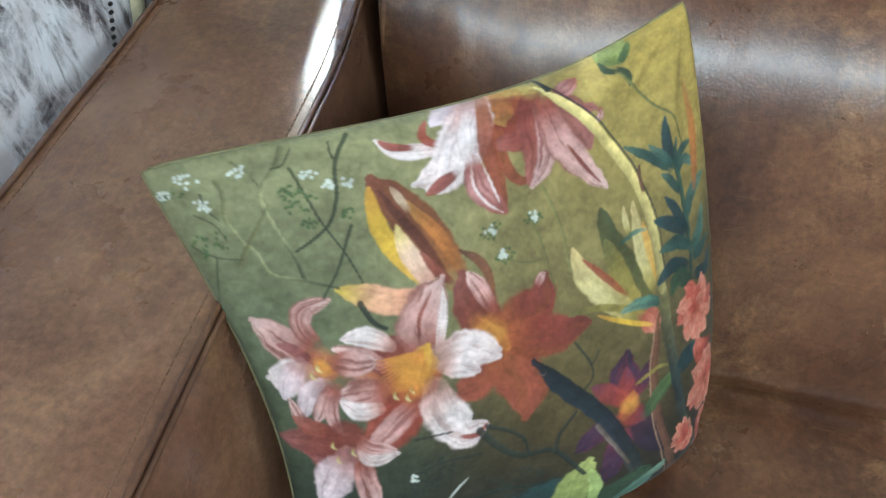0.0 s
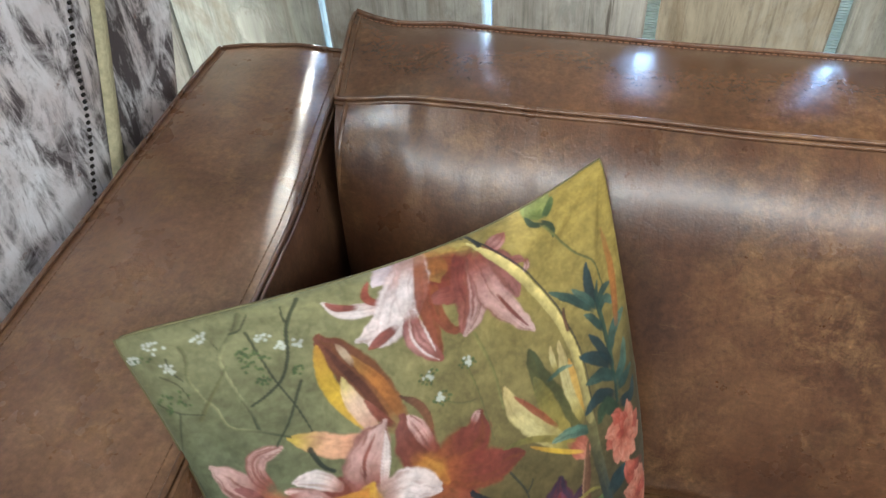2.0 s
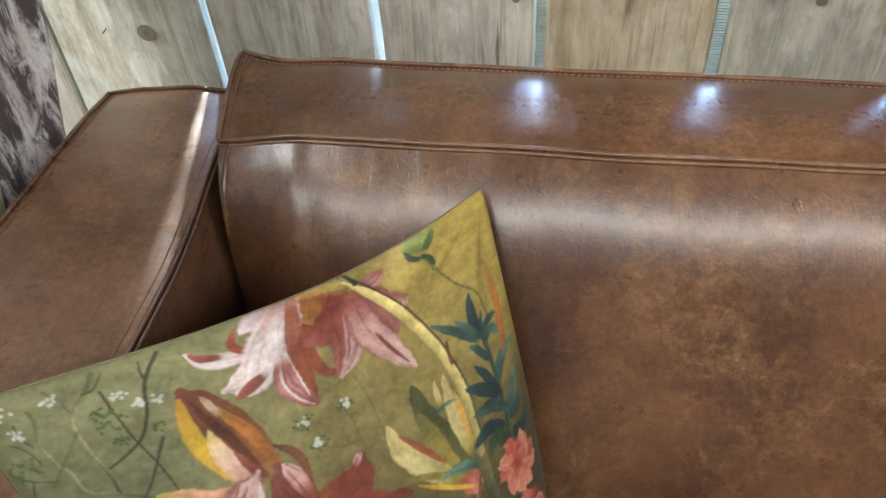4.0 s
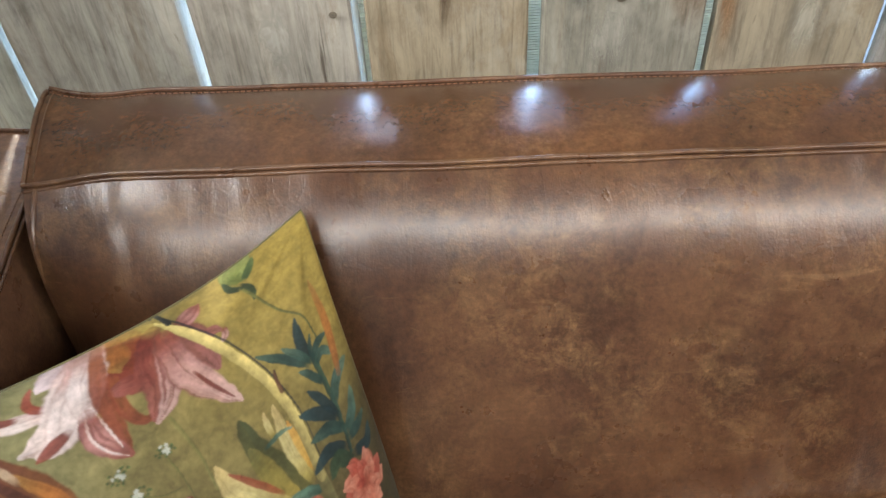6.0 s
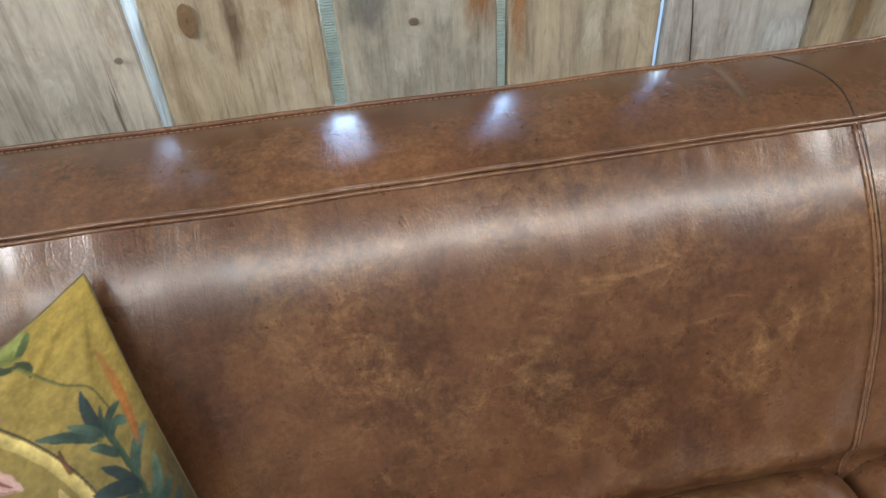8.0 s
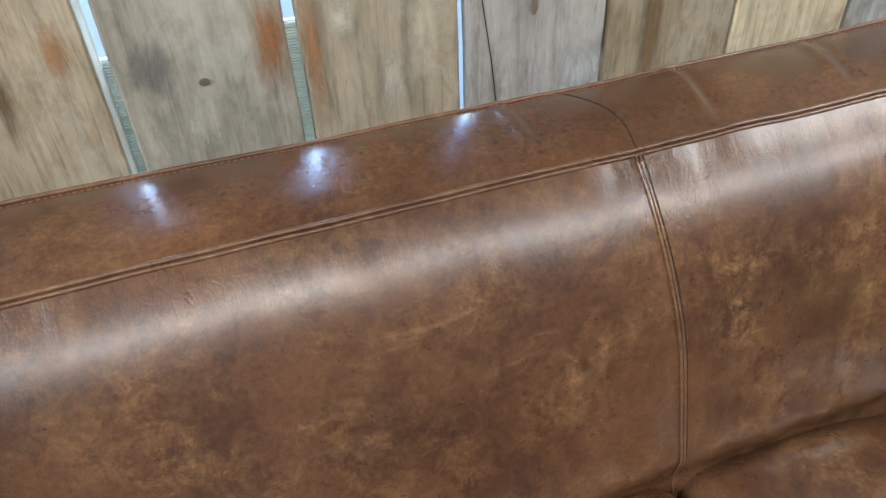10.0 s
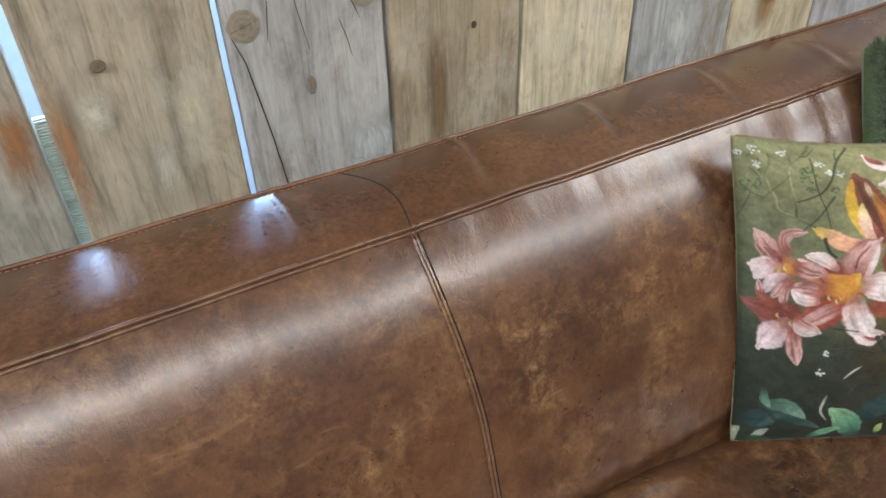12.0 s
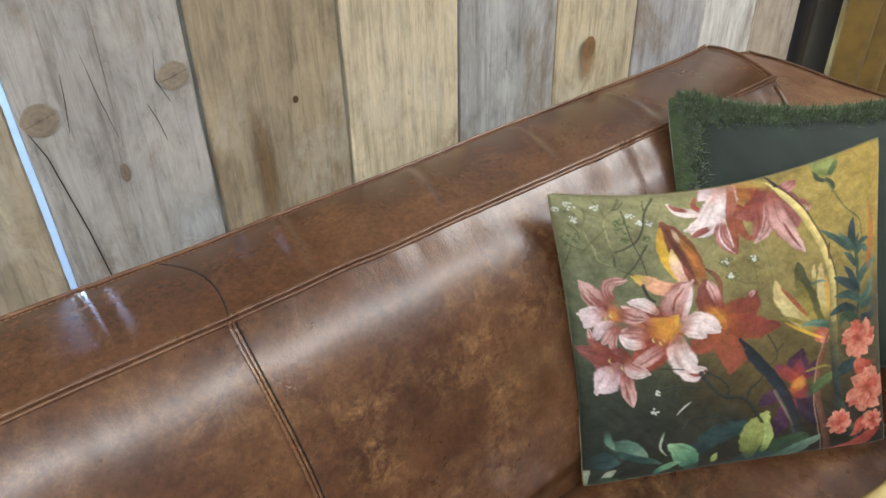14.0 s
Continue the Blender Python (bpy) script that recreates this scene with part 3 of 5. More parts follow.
# ---- seat cushions ----
def seat(x0, x1):
    ob = thing("seat_cushion", "", "")
    ob.parent = sofa
    y0, y1 = -0.27, 0.412

    def top(u, v):
        x, y = x0 + u * (x1 - x0), y0 + v * (y1 - y0)
        e = min(u, 1 - u) * (x1 - x0)
        f = min(v, 1 - v) * (y1 - y0)
        z = SEAT + 0.012 - 0.045 * math.exp(-e / 0.018) - 0.05 * math.exp(-f / 0.02)
        z -= 0.036 * math.exp(-((x - 1.30) / 0.10) ** 2 - ((y - 0.36) / 0.10) ** 2)
        z += 0.004 * noise.noise(Vector((x * 5, y * 5, 2.0))) + 0.0012 * noise.noise(Vector((x * 24, y * 24, 4.0)))
        return (x, y, z)

    bm = bmesh.new()
    grid(bm, top, 140, 90)
    part("top_panel", bm, LEATHER, ob)
    bm = bmesh.new()
    box(bm, x0 + 0.002, x1 - 0.002, y0 + 0.002, y1 - 0.002, 0.20, SEAT - 0.06, 0.02)
    part("border", bm, LEATHER, ob)
    piping([top(k / 80, 0.0) for k in range(81)], 0.004, ob)


seat(-0.075, 0.952)
seat(0.956, 1.92)
bm = bmesh.new()
box(bm, -0.20, 2.02, -0.25, 0.70, 0.10, 0.21, 0.01)
part("base_frame", bm, LEATHER, sofa)
for x, y in ((-0.17, -0.2), (1.97, -0.2), (-0.22, 0.62), (2.05, 0.62)):
    bm = bmesh.new()
    tube(bm, [(x, y, 0.0), (x, y, 0.13)], 0.025, 14)
    part("foot", bm, BLACK_METAL, sofa)


# ---- printed cushions ----
SHADES = {  # dye at the base, the middle and the tip; how strongly it is streaked; how soft its margin is
    "white": ((190, 148, 138), (220, 206, 204), (218, 200, 198), 0.75, 0.25), "lilac": ((176, 136, 134), (206, 184, 188), (210, 192, 196), 0.6, 0.25),
    "pink": ((136, 70, 56), (190, 146, 140), (202, 166, 160), 1.0, 0.25), "pinkcream": ((214, 160, 140), (222, 188, 164), (216, 196, 120), 0.4, 0.25),
    "mauvepink": ((132, 70, 62), (176, 122, 120), (150, 84, 76), 0.8, 0.2), "mauve": ((112, 56, 48), (138, 82, 78), (150, 94, 92), 0.6, 0.25),
    "mauvebrown": ((112, 52, 40), (120, 64, 56), (144, 88, 86), 0.5, 0.3), "rose": ((116, 46, 38), (140, 74, 64), (160, 96, 88), 0.6, 0.25),
    "darkrose": ((120, 50, 36), (138, 62, 48), (160, 84, 70), 0.6, 0.3), "brownrose": ((110, 52, 40), (134, 72, 58), (150, 90, 76), 0.5, 0.3),
    "darkred": ((150, 70, 34), (128, 48, 34), (118, 52, 46), 0.6, 0.25), "maroon": ((120, 54, 36), (112, 52, 44), (118, 66, 62), 0.6, 0.25),
    "red": ((146, 78, 38), (122, 52, 42), (106, 46, 42), 0.9, 0.25), "rust": ((150, 84, 44), (136, 66, 46), (138, 70, 52), 0.85, 0.3),
    "rustsoft": ((140, 70, 48), (160, 90, 52), (150, 80, 48), 0.6, 0.75), "orangesoft": ((160, 90, 54), (176, 108, 66), (160, 92, 70), 0.5, 0.8),
    "goldsoft": ((196, 128, 44), (196, 138, 46), (178, 110, 44), 0.6, 0.9), "yellowsoft": ((190, 116, 46), (206, 148, 40), (214, 166, 36), 0.5, 0.8),
    "gold": ((186, 140, 50), (200, 160, 74), (190, 140, 60), 0.4, 0.25), "yellow": ((206, 160, 56), (202, 164, 34), (176, 130, 40), 0.4, 0.2),
    "orange": ((140, 88, 40), (170, 106, 44), (164, 122, 60), 0.5, 0.3), "sepal": ((170, 150, 76), (190, 164, 78), (190, 120, 60), 0.4, 0.2),
    "budbrown": ((140, 88, 44), (112, 66, 40), (110, 60, 46), 0.8, 0.15), "darkbrown": ((96, 52, 36), (78, 42, 34), (92, 54, 44), 0.6, 0.5),
    "budlight": ((150, 120, 96), (186, 164, 138), (160, 130, 106), 0.4, 0.4), "brownleaf": ((120, 76, 46), (116, 74, 52), (80, 52, 40), 0.5, 0.2),
    "peach": ((206, 140, 112), (218, 164, 128), (186, 160, 62), 0.5, 0.2), "purple": ((110, 44, 58), (66, 42, 66), (44, 32, 54), 0.9, 0.2),
    "darkpurple": ((60, 36, 50), (46, 34, 50), (38, 32, 46), 0.4, 0.3), "redpurple": ((150, 62, 44), (132, 54, 54), (98, 50, 68), 0.7, 0.4),
    "cream": ((150, 134, 62), (198, 184, 126), (190, 168, 110), 0.5, 0.2), "olive": ((146, 128, 54), (132, 120, 56), (98, 98, 54), 0.5, 0.2),
    "olivedark": ((92, 88, 42), (76, 78, 44), (60, 68, 42), 0.5, 0.2), "coral": ((160, 80, 60), (188, 110, 88), (200, 134, 112), 0.6, 0.2),
    "redrose": ((138, 52, 40), (166, 74, 58), (182, 100, 82), 0.6, 0.25), "teal": ((40, 66, 60), (44, 70, 66), (70, 96, 84), 0.5, 0.15),
    "leafblue": ((48, 74, 66), (66, 94, 84), (92, 116, 98), 0.5, 0.15), "navyleaf": ((30, 46, 48), (34, 54, 58), (46, 72, 76), 0.4, 0.15),
    "tealpale": ((50, 76, 66), (82, 114, 98), (112, 136, 116), 0.6, 0.2), "mint": ((60, 104, 84), (100, 146, 112), (130, 168, 126), 0.5, 0.15),
    "darkteal": ((36, 54, 52), (40, 62, 62), (46, 70, 68), 0.5, 0.3), "darkgreen": ((40, 58, 44), (48, 68, 48), (58, 80, 56), 0.5, 0.2),
    "green": ((58, 78, 48), (76, 96, 56), (96, 116, 66), 0.5, 0.2), "lime": ((100, 112, 54), (136, 146, 78), (152, 158, 88), 0.4, 0.15),
    "limelight": ((130, 150, 80), (166, 184, 108), (160, 176, 100), 0.3, 0.3), "paleleaf": ((110, 124, 100), (158, 166, 148), (140, 148, 126), 0.6, 0.3),
    "archstem": ((216, 198, 122), (212, 192, 116), (150, 138, 84), 0.3, 0.12), "archlow": ((120, 112, 66), (44, 54, 54), (50, 56, 46), 0.3, 0.15), "navy": ((26, 36, 44), (32, 42, 50), (54, 56, 50), 0.4, 0.15),
    "scar": ((100, 88, 80), (116, 104, 94), (92, 80, 66), 0.4, 0.4), "brown": ((114, 76, 54), (98, 66, 50), (84, 58, 46), 0.6, 0.15),
    "brownlight": ((150, 116, 92), (146, 116, 94), (130, 98, 80), 0.4, 0.4), "olivestem": ((112, 112, 60), (98, 100, 58), (84, 88, 54), 0.3, 0.4),
    "olivesoft": ((122, 118, 66), (116, 114, 64), (118, 116, 70), 0.2, 0.9), "tealstem": ((54, 78, 62), (50, 74, 60), (44, 66, 56), 0.3, 0.2),
    "darkbranch": ((48, 52, 44), (40, 48, 42), (36, 46, 42), 0.3, 0.3), "twig": ((96, 98, 66), (138, 138, 98), (66, 72, 52), 0.3, 0.3),
    "twigdark": ((58, 64, 44), (52, 60, 44), (50, 58, 42), 0.3, 0.4), "twigsoft": ((104, 104, 66), (98, 98, 62), (106, 108, 72), 0.2, 0.8),
    "chalk": ((180, 186, 172), (200, 204, 196), (186, 190, 178), 0.2, 0.5),
}
STEMLIKE = ("archstem", "archlow", "navy", "brown", "brownlight", "tealstem", "twig", "twigdark", "twigsoft", "darkbranch", "olivestem", "olivesoft", "scar")
MOTIFS = {"top_lily": "printed_lily", "bud": "printed_bud", "red_lily": "printed_lily", "main_lily": "printed_lily", "side_lily": "printed_lily",
          "low_lily": "printed_lily", "purple_flower": "printed_flower", "pale_lily": "printed_lily", "shrub": "printed_foliage",
          "orange_sliver": "printed_leaf", "top_bud": "printed_bud", "leaves": "printed_foliage", "roses": "printed_rose", "blossoms": "printed_blossom",
          "arch_stem": "printed_stem", "dark_stem": "printed_stem", "brown_stem": "printed_stem", "bud_stem": "printed_stem", "branch": "printed_branch"}
PIECES = {"printed_foliage": "leaf", "printed_leaf": "leaf", "printed_stem": "stem", "printed_branch": "twig"}
SIDE, PLUMP = 0.412, 0.030
CELLS = 430
_lattice = np.random.RandomState(5).rand(128, 128)


def cloud(x, y, seed=0.0, octaves=3):
    """Smooth noise from -1 to 1 over arrays."""
    out, amp = np.zeros(np.broadcast(x, y).shape), 1.0
    for o in range(octaves):
        xs, ys = x * 2 ** o + seed * 17.3 + o * 5.1, y * 2 ** o + seed * 7.7 + o * 9.3
        i, j = np.floor(xs).astype(int), np.floor(ys).astype(int)
        f, g = xs - i, ys - j
        f, g = f * f * (3 - 2 * f), g * g * (3 - 2 * g)
        at = lambda p, q: _lattice[p % 128, q % 128]
        out += amp * ((at(i, j) * (1 - f) + at(i + 1, j) * f) * (1 - g) + (at(i, j + 1) * (1 - f) + at(i + 1, j + 1) * f) * g - 0.5)
        amp *= 0.5
    return out * 1.15


def ease(x):
    x = np.clip(x, 0.0, 1.0)
    return x * x * (3 - 2 * x)


def skin(u, v, front=1, side=SIDE, plump=PLUMP, fold=None, bend=None):
    """A cushion's skin over arrays: u across, v down, in its own axes (x across, y up, z out)."""
    a, b = 2 * u - 1, 2 * v - 1
    x = (u - 0.5) * side * (1 - 0.045 * (1 - b * b) * a * a)
    y = (0.5 - v) * side * (1 - np.where(b < 0, 0.15, 0.025) * (1 - a * a) * b * b)
    blunt = 1 - 0.012 * np.abs(a * b) ** 16
    x, y = x * blunt, y * blunt
    fill = np.maximum(0.0, (1 - a * a) * (1 - b * b))
    z = front * plump * fill ** 0.42
    if fold:
        tuck, lean, near = fold[1] * (u * v) ** 4, fold[1] * (u * (1 - v)) ** 3, (1 - u) * (1 - v)
        x, y = x - tuck * 0.9 + 0.55 * lean - fold[0] * 0.10 * near ** 5, y - 0.2 * lean - fold[0] * 0.26 * near ** 3
        z = z - tuck - 0.9 * lean + fold[0] * near ** 2.5
    if bend:
        powers = (a * b, a * a, b * b, a * a * b, a * b * b, a ** 3, b ** 3, a * a * b * b, a ** 3 * b, a * b ** 3)
        x, y, z = (c + sum(k[n] * p for k, p in zip(bend, powers)) for n, c in enumerate((x, y, z)))
    z = z + 0.0035 * cloud(u * 7 + front, v * 7, 2.0, 2) * np.minimum(1, fill * 4)
    z = z + 0.0045 * cloud((a + b) * 3.2, (a - b) * 12, 5.0 + front, 2) * fill ** 0.5 * (1 - fill)
    for cu, cv, seed in ((1.0, 0.0, 3.0), (0.0, 0.0, 8.0), (0.0, 1.0, 6.0), (1.0, 1.0, 9.0)):
        r, turn = np.hypot(u - cu, v - cv), np.arctan2(v - cv, u - cu)
        z = z + 0.012 * cloud(turn * 4.5 + 30, r * 2.0, seed, 2) * ease(r / 0.14) * np.exp(-r / 0.22) * np.minimum(1, fill * 6)
    return np.stack((x, y, z), -1)


def pillow(u, v, front=1, side=SIDE, plump=PLUMP):
    return Vector(skin(np.array(float(u)), np.array(float(v)), front, side, plump))


class Print:
    """The cushions' printed picture: dye over a square of cloth, and which brush stroke covers each spot."""

    def __init__(self, n):
        self.n = n
        k = np.arange(n + 1) / n
        self.u, self.v = np.meshgrid(k, k, indexing="ij")
        self.owner = np.full((n + 1, n + 1), -1)
        self.strokes = []
        self.dye = self.ground()

    def ground(self):
        """Olive, yellow towards one top corner, brown in the middle, dark green below."""
        total, weight = 0.0, 0.0
        uu, vv = self.u + 0.05 * cloud(self.u * 5, self.v * 5, 1), self.v + 0.05 * cloud(self.u * 5, self.v * 5, 2)
        for cu, cv, c in ((0.08, 0.08, (121, 121, 86)), (0.3, 0.12, (137, 135, 94)), (0.5, 0.25, (136, 127, 80)), (0.7, 0.3, (138, 125, 72)), (0.95, 0.05, (163, 139, 60)),
                          (0.8, 0.15, (161, 139, 62)), (0.04, 0.35, (80, 90, 69)), (0.2, 0.3, (107, 111, 79)), (0.62, 0.45, (102, 93, 56)), (0.55, 0.62, (79, 64, 33)),
                          (0.1, 0.6, (50, 58, 46)), (0.1, 0.85, (36, 41, 35)), (0.33, 0.8, (42, 44, 36)), (0.5, 0.95, (37, 38, 29)), (0.85, 0.95, (34, 32, 26)), (0.95, 0.6, (68, 61, 41))):
            w = np.exp(-((uu - cu) ** 2 + (vv - cv) ** 2) / 0.035) + 1e-6
            total, weight = total + w[..., None] * np.array(lin(*c)), weight + w
        base = total / weight[..., None]
        return base * (1 + 0.16 * cloud(self.u * 16, self.v * 16, 4, 4) + 0.07 * cloud(self.u * 120, self.v * 120, 6, 2))[..., None]

    def stroke_on(self, motif, shade, width, *points):
        """A petal, leaf or stem along points from its base to its tip, width across at its widest."""
        base, mid, tip, streaks, soft = SHADES[shade]
        base, mid, tip = (np.array(lin(*c)) for c in (base, mid, tip))
        pts = [np.array(p) for p in points]
        line = []
        for i in range(len(pts) - 1):
            p0, p1, p2, p3 = pts[max(i - 1, 0)], pts[i], pts[i + 1], pts[min(i + 2, len(pts) - 1)]
            for t in np.arange(14) / 14:
                line.append(0.5 * (2 * p1 + (p2 - p0) * t + (2 * p0 - 5 * p1 + 4 * p2 - p3) * t * t + (3 * p1 - p0 - 3 * p2 + p3) * t ** 3))
        line = np.array(line + [pts[-1]])
        lo, hi = np.floor((line.min(0) - width) * self.n).astype(int), np.ceil((line.max(0) + width) * self.n).astype(int) + 1
        lo, hi = np.clip(lo, 0, self.n), np.clip(hi, 1, self.n + 1)
        spot = (slice(lo[0], hi[0]), slice(lo[1], hi[1]))
        u, v = self.u[spot], self.v[spot]
        seed = len(self.strokes) * 0.37 + 1
        u = u + 0.08 * width * cloud(u * 60, v * 60, seed, 2)
        v = v + 0.08 * width * cloud(u * 60, v * 60, seed + 3, 2)
        du, dv = u[..., None] - line[:, 0], v[..., None] - line[:, 1]
        near = (du * du + dv * dv).argmin(-1)
        run = np.concatenate(([0], np.cumsum(np.hypot(*np.diff(line, axis=0).T))))
        way = np.gradient(line, axis=0)
        way /= np.linalg.norm(way, axis=1)[:, None] + 1e-9
        du, dv = u - line[near, 0], v - line[near, 1]
        ahead, q = du * way[near, 0] + dv * way[near, 1], dv * way[near, 0] - du * way[near, 1]
        s = np.clip((run[near] + ahead) / run[-1], -0.5, 1.5)
        sc = np.clip(s, 0, 1)
        if shade in STEMLIKE:
            half = width / 2 * (0.3 + 0.7 * ease(sc / 0.15) if width > 0.02 else 1.0 - 0.4 * sc)
        else:
            half = width / 2 * np.maximum(0.06, np.sin(np.pi * np.clip(0.20 + 0.78 * sc, 0, 1) ** 1.15) ** 0.62)
        past = np.maximum(np.maximum(-s, s - 1), 0) * run[-1] / half
        q = q / half
        r = np.hypot(q, past)
        soft = max(soft, 1.3 / (width * self.n))
        cover = ease((1 + soft * 0.35 - r) / soft) * (1 - 0.25 * soft)
        if shade not in STEMLIKE:
            cover = cover * (0.35 + 0.65 * ease(s / 0.18 + 0.3))
        tone = np.where((sc < 0.5)[..., None], base + (mid - base) * ease(sc * 2)[..., None], mid + (tip - mid) * ease(sc * 2 - 1)[..., None])
        lines = cloud(sc * 1.6 + seed, q * 3.2, seed, 3) + 0.5 * cloud(sc * 1.1, q * 8, seed + 2, 2)
        shaded = base * 0.62 + mid * 0.10
        weight = streaks * ease(lines * 1.6 + 0.05)
        if shade not in STEMLIKE:
            weight = np.maximum(weight, streaks * 0.75 * ease((np.abs(q) - 0.74) / 0.26) * ease(0.6 + cloud(sc * 3, q, seed + 5, 1)))
            weight = np.maximum(weight, streaks * 0.9 * ease((0.10 - np.abs(q + 0.25 * np.sin(seed * 5))) / 0.10) * ease((0.75 - sc) / 0.5))
        else:
            tone = tone * (1 - 0.38 * q * np.sign(0.3 - math.sin(seed)))[..., None]
        tone = tone + (shaded - tone) * (0.85 * weight)[..., None]
        tone = np.clip(tone * (1 - 0.5 * streaks * np.minimum(lines, 0) * 0.6)[..., None], 0.004, 0.85)
        self.dye[spot] += (tone - self.dye[spot]) * cover[..., None]
        self.owner[spot] = np.where(cover > 0.55, len(self.strokes), self.owner[spot])
        self.strokes.append(motif)

    def finish(self):
        """Brush marks over all of it, slightly blurred; and every stroke kept to one patch of cloth."""
        d = self.dye * (0.80 + 0.24 * cloud(self.u * 30, self.v * 45, 12, 4) + 0.16 * cloud(self.u * 150, self.v * 150, 13, 2))[..., None]
        d = d + 0.06 * (d @ np.array((0.3, 0.6, 0.1)))[..., None] - 0.06 * d
        e = np.pad(d, ((1, 1), (1, 1), (0, 0)), mode="edge")
        self.dye = np.clip(0.72 * d + 0.07 * (e[:-2, 1:-1] + e[2:, 1:-1] + e[1:-1, :-2] + e[1:-1, 2:]), 0.003, 0.8)
        loose = {k for k, motif in enumerate(self.strokes) if motif in ("blossoms", "branch")}
        for again in range(3):
            own, n = self.owner[:-1, :-1].tolist(), self.n
            seen, best, minor = [[False] * n for _ in range(n)], {}, []
            for i in range(n):
                for j in range(n):
                    if seen[i][j]:
                        continue
                    k, patch, todo, rim = own[i][j], [], [(i, j)], []
                    seen[i][j] = True
                    while todo:
                        x, y = todo.pop()
                        patch.append((x, y))
                        for p, q in ((x + 1, y), (x - 1, y), (x, y + 1), (x, y - 1)):
                            if 0 <= p < n and 0 <= q < n:
                                if own[p][q] != k:
                                    rim.append(own[p][q])
                                elif not seen[p][q]:
                                    seen[p][q] = True
                                    todo.append((p, q))
                    if k in loose:
                        continue
                    if k in best and len(best[k][0]) >= len(patch):
                        minor.append((patch, rim))
                    else:
                        if k in best:
                            minor.append(best[k])
                        best[k] = (patch, rim)
            for patch, rim in minor:
                to = max(set(rim), key=rim.count)
                for x, y in patch:
                    self.owner[x, y] = to

    def rosette(self, motif, shade, u, v, radius, rng):
        for ring, n in ((1.0, 9), (0.74, 7), (0.45, 5)):
            for k in range(n):
                a = 2 * math.pi * (k + rng.random() * 0.6) / n
                c, s = math.cos(a), math.sin(a)
                r0, r1, r2 = radius * ring * 0.2, radius * ring * 0.7, radius * ring * 1.05
                self.stroke_on(motif, shade if rng.random() < 0.7 else "redrose", radius * ring * 0.75, (u + c * r0, v + s * r0), (u + c * r1 - s * r1 * 0.15, v + s * r1 + c * r1 * 0.15), (u + c * r2, v + s * r2))

    def specks(self, motif, shade, u, v, radius, count, size, rng):
        for k in range(count):
            a, r, b = rng.random() * 6.28, radius * math.sqrt(rng.random()), rng.random() * 6.28
            x, y = u + math.cos(a) * r, v + math.sin(a) * r * 0.8
            self.stroke_on(motif, shade, size, (x, y), (x + math.cos(b) * size, y + math.sin(b) * size))


